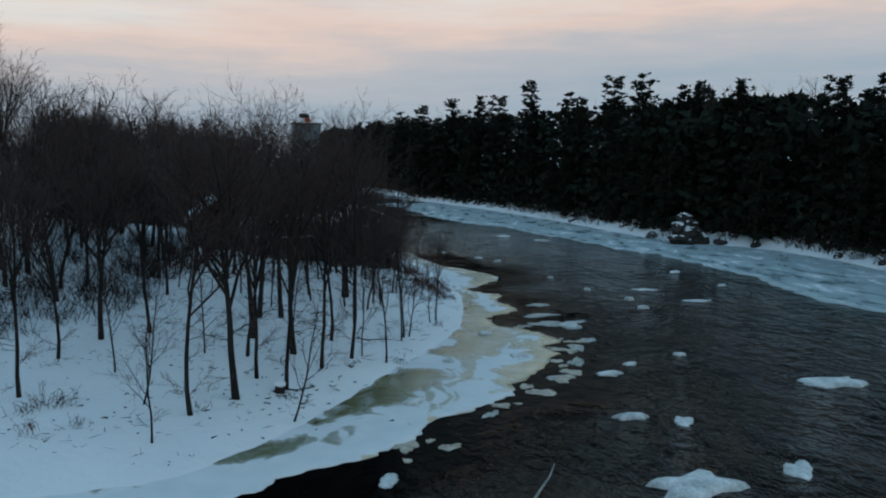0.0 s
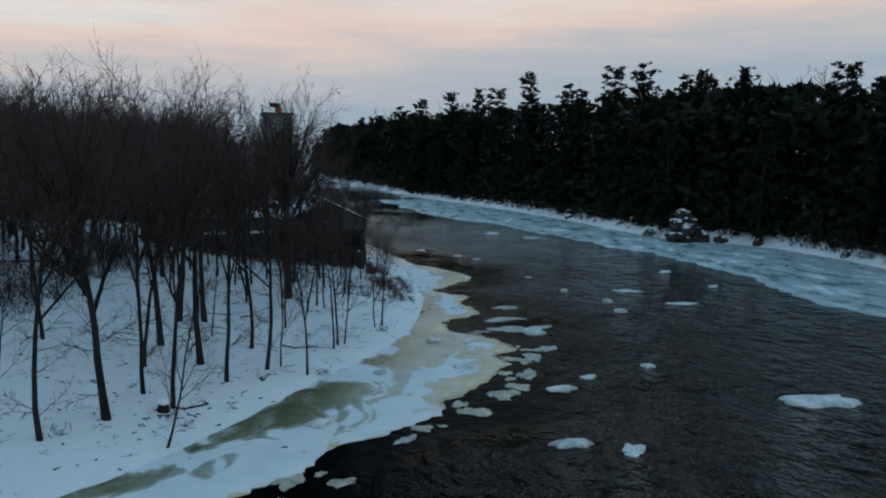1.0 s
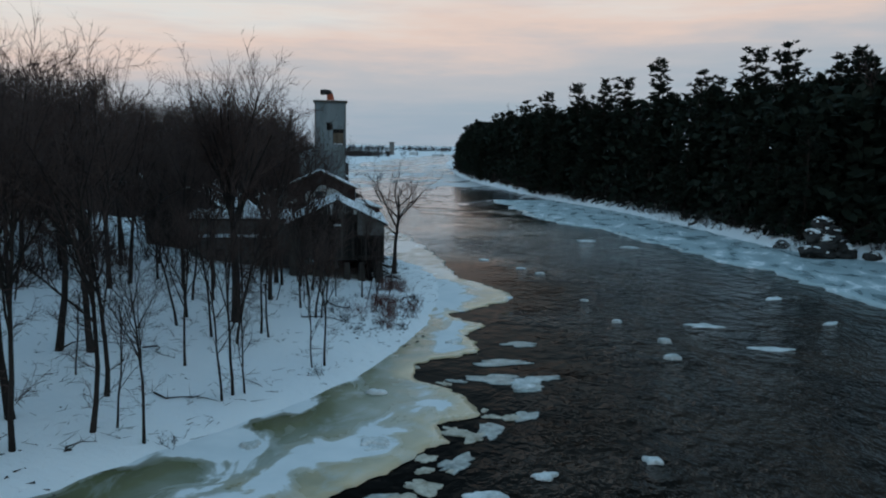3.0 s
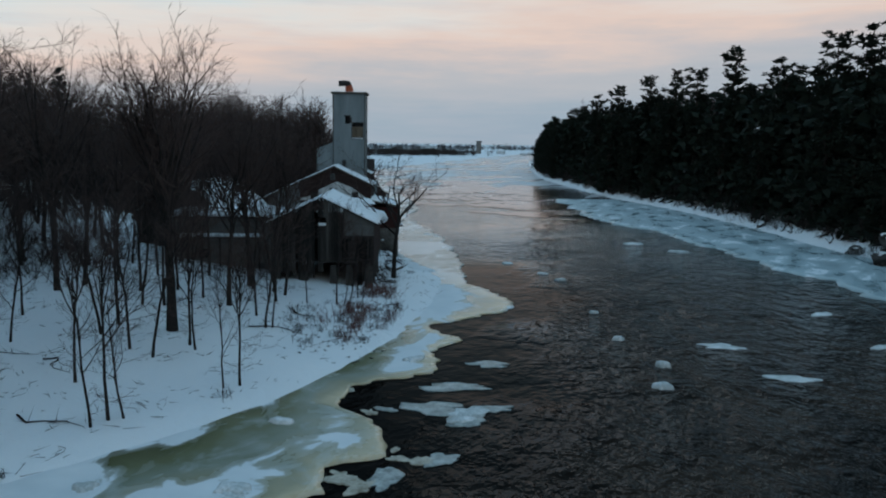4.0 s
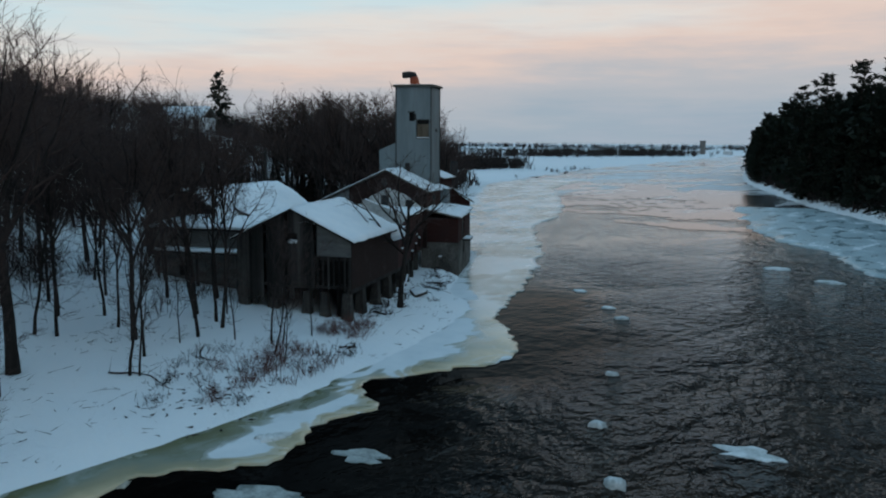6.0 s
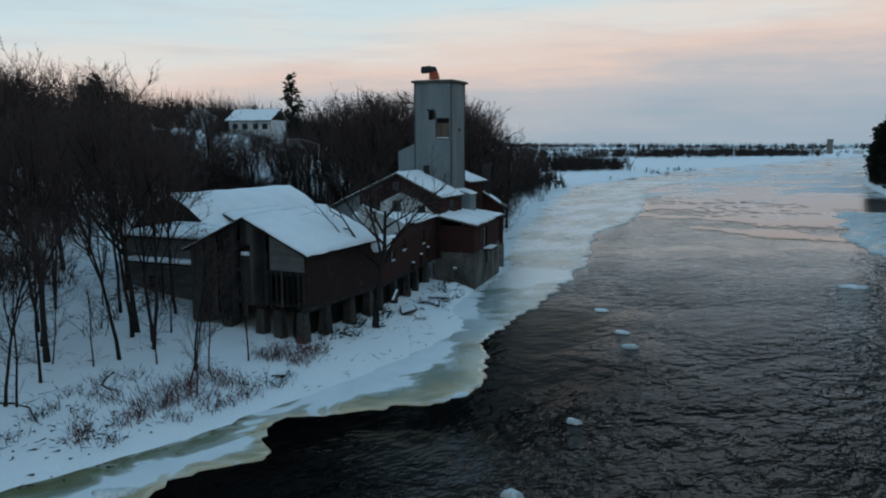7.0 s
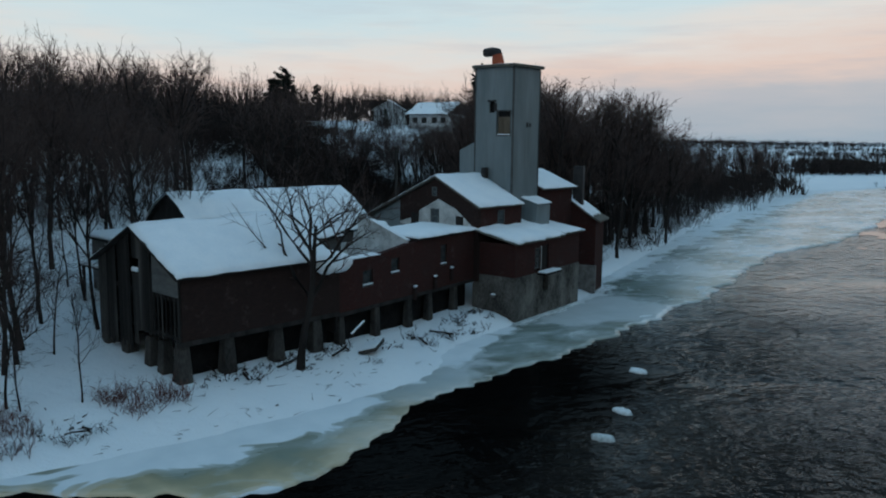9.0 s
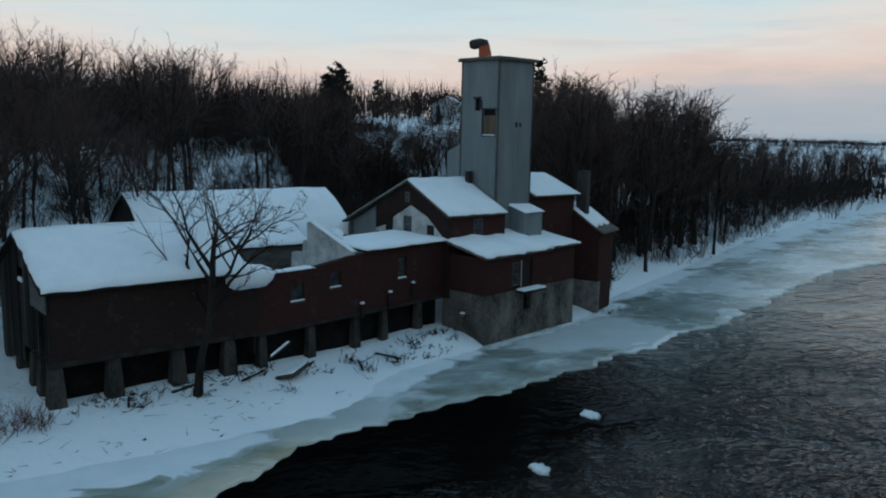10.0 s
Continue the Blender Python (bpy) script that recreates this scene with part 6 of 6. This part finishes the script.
stick("drift_branch", "pale bare branch lying in the river", [(4.3, 36.6, -0.1), (4.9, 38.0, 0.1), (5.6, 39.6, 0.25), (6.0, 41.0, 0.35)], [0.09, 0.07, 0.05, 0.02], TRIM)


def grounded(points, lift=0.05):
    return [(x, y, max(height(x, y), 0.07) + lift + extra) for x, y, extra in points]


LOGS = [((-12.0, 71.2), (-9.0, 70.0)), ((-7.5, 64.8), (-4.0, 65.6)), ((-7.0, 83.6), (-3.4, 85.0)), ((-16.0, 68.5), (-13.0, 71.5)), ((-7.0, 89.5), (-4.6, 88.6)), ((-9.6, 51.6), (-8.0, 52.6)), ((-2.6, 97.3), (-0.8, 96.4)), ((-7.0, 57.4), (-6.2, 58.6))]
for k, ((xa, ya), (xb, yb)) in enumerate(LOGS):
    pts = [(xa + (xb - xa) * f + 0.35 * math.sin(6 * f + k), ya + (yb - ya) * f + 0.4 * math.sin(7 * f + 2 * k), 0.35 * math.sin(3.1 * f) * (k % 3 == 0)) for f in (0, 0.2, 0.4, 0.6, 0.8, 1)]
    stick("fallen_branch", "dark fallen bare branch lying across the snow", grounded(pts), [0.055, 0.05, 0.045, 0.035, 0.025, 0.012], BARK, "branch", "fallen branches on the snow", 10, k)


def beam(x, y, z, long, turn, tip, wide=0.2, name="fallen_beam", label="broken weathered timber beam lying by the piers", mat=None, snow=True):
    m = MILL @ pose(x, y, z, tip, 0, turn)
    b = thing(name, m, label, "beam", "broken timbers below the mill")
    part("beam", boxed(-wide / 2, wide / 2, -long / 2, long / 2, -wide / 2, wide / 2, bevel=0.03), mat or DARK_WOOD, b)
    if snow:
        part("snow", boxed(-wide / 2 - 0.02, wide / 2 + 0.02, -long * 0.42, long * 0.4, wide / 2 + 0.003, wide / 2 + 0.10, bevel=0.04), ROOF_SNOW, b, "snow on the beam")


for x, y, long, turn, tip, up in ((0.9, 10.2, 2.2, 20, 4, 0.22), (0.4, 12.2, 2.2, 10, 25, 1.2), (0.6, 6.6, 2.4, 15, 3, 0.10), (0.7, 13.8, 1.8, 30, 6, 0.16),
                                  (1.5, 17.0, 2.0, 65, 4, 0.15), (0.9, 19.5, 2.2, 120, 5, 0.2), (1.0, 3.4, 1.6, 70, 3, 0.12)):
    beam(x, y, mill_height(x, y) + up, long * 0.8, turn, tip, 0.12, snow=up > 1)
# tilted slab at the wall foot
slab = thing("broken_slab", MILL @ pose(1.4, 12.4, mill_height(1.4, 12.4) + 0.28, 6, -16, 28), "snow-covered broken floor slab on the bank", "slab")
part("slab", boxed(-0.6, 0.6, -0.95, 0.95, -0.10, 0.12, bevel=0.04), PIER, slab)
part("snow", boxed(-0.5, 0.58, -0.9, 0.8, 0.123, 0.22, bevel=0.04), ROOF_SNOW, slab, "snow on the slab")

thicket("pier_debris", [(MILL @ Vector((rng.uniform(-0.3, 1.6), rng.uniform(0.5, 25.0), 0)))[:2] + (rng.uniform(0.3, 0.7),) for _ in range(46)], DARK_BRUSH, "dark broken sticks and debris along the pier feet", 10, (0.4, 1.6), 1.6, 0.03)
for k, (x, y, w, d, turn, t) in enumerate([(9.6, 76.4, 3.4, 1.7, 15, 0.04), (11.8, 75.4, 2.4, 1.8, 70, 0.07), (9.2, 80.2, 4.6, 1.3, 25, 0.04), (12.6, 77.6, 1.6, 1.0, 30, 0.05), (7.3, 75.2, 1.0, 0.6, 0, 0.05), (12.4, 70.0, 2.0, 1.2, 50, 0.04), (9.6, 85.6, 3.0, 1.4, 10, 0.04), (10.2, 62.4, 2.2, 1.2, 70, 0.05), (11.0, 67.0, 2.6, 1.2, 100, 0.04), (8.0, 58.0, 1.6, 0.9, 40, 0.05), (3.2, 49.6, 1.4, 0.7, 50, 0.06)]):
    ice_floe(x, y, w, d, turn, t, 90 + k, "flat grey ice plate broken off the shore ice", mat=GREY_ICE)
edge_line = polyline(ICE_EDGE[3:15], 1.0)
chips = random.Random(15)
for k in range(26):
    q = edge_line[chips.randrange(len(edge_line))]
    size = chips.uniform(0.35, 1.3)
    ice_floe(q[0] + chips.uniform(0.2, 2.6), q[1] + chips.uniform(-1.2, 0.6), size * 1.5, size, chips.uniform(0, 180), 0.05, 200 + k, "small ochre ice plate broken from the shelf's rim", mat=RIM_ICE)
# red brush below the barn and along the bank
thicket("red_brush", [(-2.6, 91.4, 1.0), (-3.4, 92.4, 0.9), (-1.9, 90.2, 0.7), (-4.4, 93.8, 0.8), (-3.1, 94.5, 0.7), (-1.2, 88.6, 0.6), (-5.2, 98.8, 0.9), (-4.4, 100.2, 0.9), (-5.0, 101.3, 0.7), (-3.6, 99.4, 0.7)],
        BRUSH, "reddish bare brush poking through the snow", 34, (0.7, 1.7), 0.7, 0.02)
thicket("dead_stalks", [(-1.0, 85.9, 0.8), (-3.7, 88.3, 0.7), (-3.6, 90.4, 1.0), (-2.7, 91.2, 1.0), (-0.4, 91.7, 0.8), (-0.9, 94.4, 0.9), (-4.8, 98.4, 0.9), (-0.9, 87.6, 0.8), (-0.3, 85.5, 0.7), (-2.9, 93.9, 0.6), (-5.3, 98.2, 0.8), (-5.0, 99.6, 1.0), (-5.3, 101.0, 1.0), (-4.7, 101.7, 0.8),
                        (-22.1, 44.8, 1.0), (-21.5, 41.9, 0.7), (-2.2, 88.9, 0.6), (-1.9, 90.4, 0.7), (-0.6, 93.1, 0.6), (0.1, 90.2, 0.5)], BRUSH, "reddish dead stalks in tufts on the snowy shore", 22, (0.6, 1.5), 0.35, 0.016, wide=0.45)
thicket("shore_brush", [(-4.6, 88.0, 0.8), (-3.0, 86.6, 0.6), (-2.2, 83.0, 0.6), (-6.0, 90.6, 0.7), (-0.6, 92.2, 0.5), (-1.5, 96.5, 0.5), (0.2, 86.5, 0.5), (-21.6, 45.6, 0.8), (-23.0, 44.0, 0.7), (-19.5, 43.0, 0.5), (-14.0, 46.5, 0.5),
                        (-2.0, 97.8, 0.6), (-1.2, 94.4, 0.5), (-2.6, 95.4, 0.6), (-9.8, 50.2, 0.5), (-3.4, 60.6, 0.5), (-0.8, 72.5, 0.5), (-10.8, 118.6, 0.6), (-7.6, 113.4, 0.5), (-22.0, 141.8, 0.9), (-24.0, 144.0, 1.0), (-5.4, 87.2, 0.7), (-3.8, 84.6, 0.6), (-1.4, 86.0, 0.6), (-2.8, 89.2, 0.6), (-0.6, 89.8, 0.5), (-4.4, 85.6, 0.6), (-6.6, 88.8, 0.6), (-1.8, 92.8, 0.5)],
        DARK_BRUSH, "dry dark brush and weeds along the snowy shore", 20, (0.5, 1.5), 0.7, 0.018)
spots = scatter(420, -32, 3, 40, 132, lambda x, y, d, loc: 0.6 < d < 26 and not (-12 < loc.x < 1 and 0 < loc.y < 44), (0.5, 1.2))
litter = Limbs()
lit = random.Random(9)
for x, y, size in spots:
    z = height(x, y) + 0.02
    for _ in range(4):
        p = Vector((x + lit.gauss(0, 0.5), y + lit.gauss(0, 0.5), z + 0.02))
        litter.spike(p, p + Vector((lit.gauss(0, 1), lit.gauss(0, 1), lit.uniform(0.0, 0.35))).normalized() * lit.uniform(0.3, 1.1) * size, 0.018)
tagged(shape("twig_litter", [tuple(v) for v in litter.v], litter.f, BARK), "twigs and stalks scattered over the snow", "twigs", kind="stuff")

# stump under snow among chips of bark
stump = thing("tree_stump", pose(-10.3, 50.9, height(-10.3, 50.9)), "snow-capped broken stump beside bare trees", "stump")
bm = bmesh.new()
bmesh.ops.create_cone(bm, cap_ends=True, segments=14, radius1=0.36, radius2=0.26, depth=0.6)
for v in bm.verts:
    v.co = v.co * (1 + 0.2 * noise.noise(v.co * 4)) + Vector((0, 0, 0.22))
part("stump", bm, BARK, stump)
bm = bmesh.new()
bmesh.ops.create_icosphere(bm, subdivisions=3, radius=0.40)
for v in bm.verts:
    v.co = Vector((v.co.x, v.co.y, v.co.z * 0.5)) * (1 + 0.25 * noise.noise(v.co * 3)) + Vector((0, 0, 0.56))
part("snow_cap", bm, ROOF_SNOW, stump, "rounded cap of snow", True)
chip = random.Random(3)
marks = Limbs()
for cx, cy, wide, count in ((-10.0, 50.4, 0.8, 26), (-1.2, 85.0, 1.8, 70), (-16.0, 47.0, 3.5, 50), (-9.0, 54.0, 3.0, 40), (-3.0, 96.5, 2.0, 16), (-7.0, 108.0, 2.2, 18)):
    for _ in range(count):
        x, y = cx + chip.gauss(0, wide), cy + chip.gauss(0, wide)
        p = Vector((x, y, max(height(x, y), 0.1) + 0.03))
        a = chip.uniform(0, 6.28)
        marks.spike(p, p + Vector((math.cos(a), math.sin(a), 0.1)) * chip.uniform(0.12, 0.45), chip.uniform(0.03, 0.07))
tagged(shape("bark_chips", [tuple(v) for v in marks.v], marks.f, BARK), "dark bark chips and debris strewn on the snow", "debris", kind="stuff")

# rocky snowy outcrop on the wooded bank
outcrop = thing("rock_outcrop", pose(43.4, 147.6, 0.2, 0, 0, 25), "layered rock outcrop buried in ledges of snow on the wooded bank", "rock")
crag = random.Random(12)
for k, (px, py, pz, rx, ry, rz) in enumerate(((-1.6, 0.2, 0.5, 2.4, 2.2, 1.1), (1.7, 0.0, 0.6, 2.2, 2.0, 1.2), (0.2, 0.9, 1.9, 2.6, 2.1, 1.1), (-1.2, 1.5, 2.8, 1.7, 1.6, 0.9), (0.9, 1.6, 3.3, 1.8, 1.6, 1.0), (0.1, 2.0, 4.5, 1.4, 1.3, 0.9), (3.6, 0.5, 0.3, 1.3, 1.3, 0.7))):
    for name, mat, lift, flat_, grow in (("rock", ROCK, 0.0, 1.0, 1.0), ("snow_ledge", ROOF_SNOW, 0.45, 0.62, 0.78)):
        bm = bmesh.new()
        bmesh.ops.create_icosphere(bm, subdivisions=3, radius=1.0)
        tip = Matrix.Rotation(crag.uniform(-0.25, 0.25), 3, "Y")
        for v in bm.verts:
            n = grow * (1 + 0.45 * noise.noise(v.co * 1.5 + Vector((k * 3.1, lift, 0))) + (0.30 if mat is ROCK else 0.5) * noise.noise(v.co * 3.6 + Vector((k, 0, lift))))
            q = tip @ Vector((v.co.x * rx * n, v.co.y * ry * n, v.co.z * rz * flat_ * n))
            v.co = q + Vector((px, py, pz + lift * rz))
        part(name, bm, mat, outcrop, smooth=mat is ROOF_SNOW)
for x, y, size, seed in ((38.5, 156.5, 1.3, 2), (48.6, 146.6, 1.2, 3), (53.5, 142.5, 1.0, 4), (61.0, 128.0, 0.8, 5), (63.5, 118.5, 0.9, 6), (27.5, 187.0, 0.9, 8)):
    r = thing("bank_rock", pose(x, y, max(0.3, height(x, y)) - 0.2), "dark boulder capped with snow on the wooded bank", "rock", "rocks of the wooded bank")
    bm = bmesh.new()
    bmesh.ops.create_icosphere(bm, subdivisions=3, radius=size)
    for v in bm.verts:
        v.co = v.co * (1 + 0.35 * noise.noise(v.co * 0.8 + Vector((seed, 0, 0)))) + 0.12 * noise.noise_vector(v.co * 2.5)
        v.co.z *= 0.95
    for v in bm.verts:      # stepped beds of stone
        v.co.z = v.co.z * 0.55 + 0.45 * size * 0.32 * math.floor(v.co.z / (size * 0.32) + 0.5)
    part("rock", bm, ROCK, r)
    for k in range(5):
        a, up = rng.uniform(0, 6.28), size * (0.15 + 0.17 * k)
        bm = bmesh.new()
        bmesh.ops.create_icosphere(bm, subdivisions=2, radius=1.0)
        for v in bm.verts:
            n = 1 + 0.35 * noise.noise(v.co * 1.6 + Vector((seed, k, 0)))
            v.co = Vector((math.cos(a) * size * 0.62 * (1 - 0.17 * k) + v.co.x * size * 0.42 * n, math.sin(a) * size * 0.62 * (1 - 0.17 * k) + v.co.y * size * 0.42 * n, up + v.co.z * size * 0.13 * n))
        part("snow_ledge", bm, ROOF_SNOW, r, "snow lying on a ledge", True)

# far things across the fields
far = thing("far_silo", pose(-304, 1040, height(-304, 1040)), "small distant silo tower on the horizon", "silo")
part("shaft", boxed(-2.6, 2.6, -2.6, 2.6, -0.5, 15.0, bevel=0.3), STONE, far)
part("cap", boxed(-3.0, 3.0, -3.0, 3.0, 15.0, 16.5, bevel=0.4), CAP, far)
for x, y, turn in ((-285, 1075, 20), (-262, 1120, 60), (-240, 1160, 35), (-330, 1110, 10), (-225, 1190, 80), (-420, 1150, 40)):
    h = thing("far_house", pose(x, y, height(x, y), 0, 0, turn), "tiny distant house with snowy roof", "house", "distant houses")
    part("wall", boxed(-5, 5, -7, 7, -1, 4), SIDING, h)
    part("roof", prism(bmesh.new(), [(5.6, 3.9), (0, 7.2), (-5.6, 3.9)], "y", (-7.5, 7.5)), ROOF_SNOW, h, "snowy roof")
# utility pole behind the mill
pole = thing("utility_pole", pose(-50.5, 132.5, height(-50.5, 132.5)), "weathered wooden utility pole behind the mill", "pole")
part("shaft", boxed(-0.13, 0.13, -0.13, 0.13, -0.5, 10.0, bevel=0.05), WOOD, pole)
part("crossarm", boxed(-1.0, 1.0, -0.06, 0.06, 9.2, 9.4), WOOD, pole)
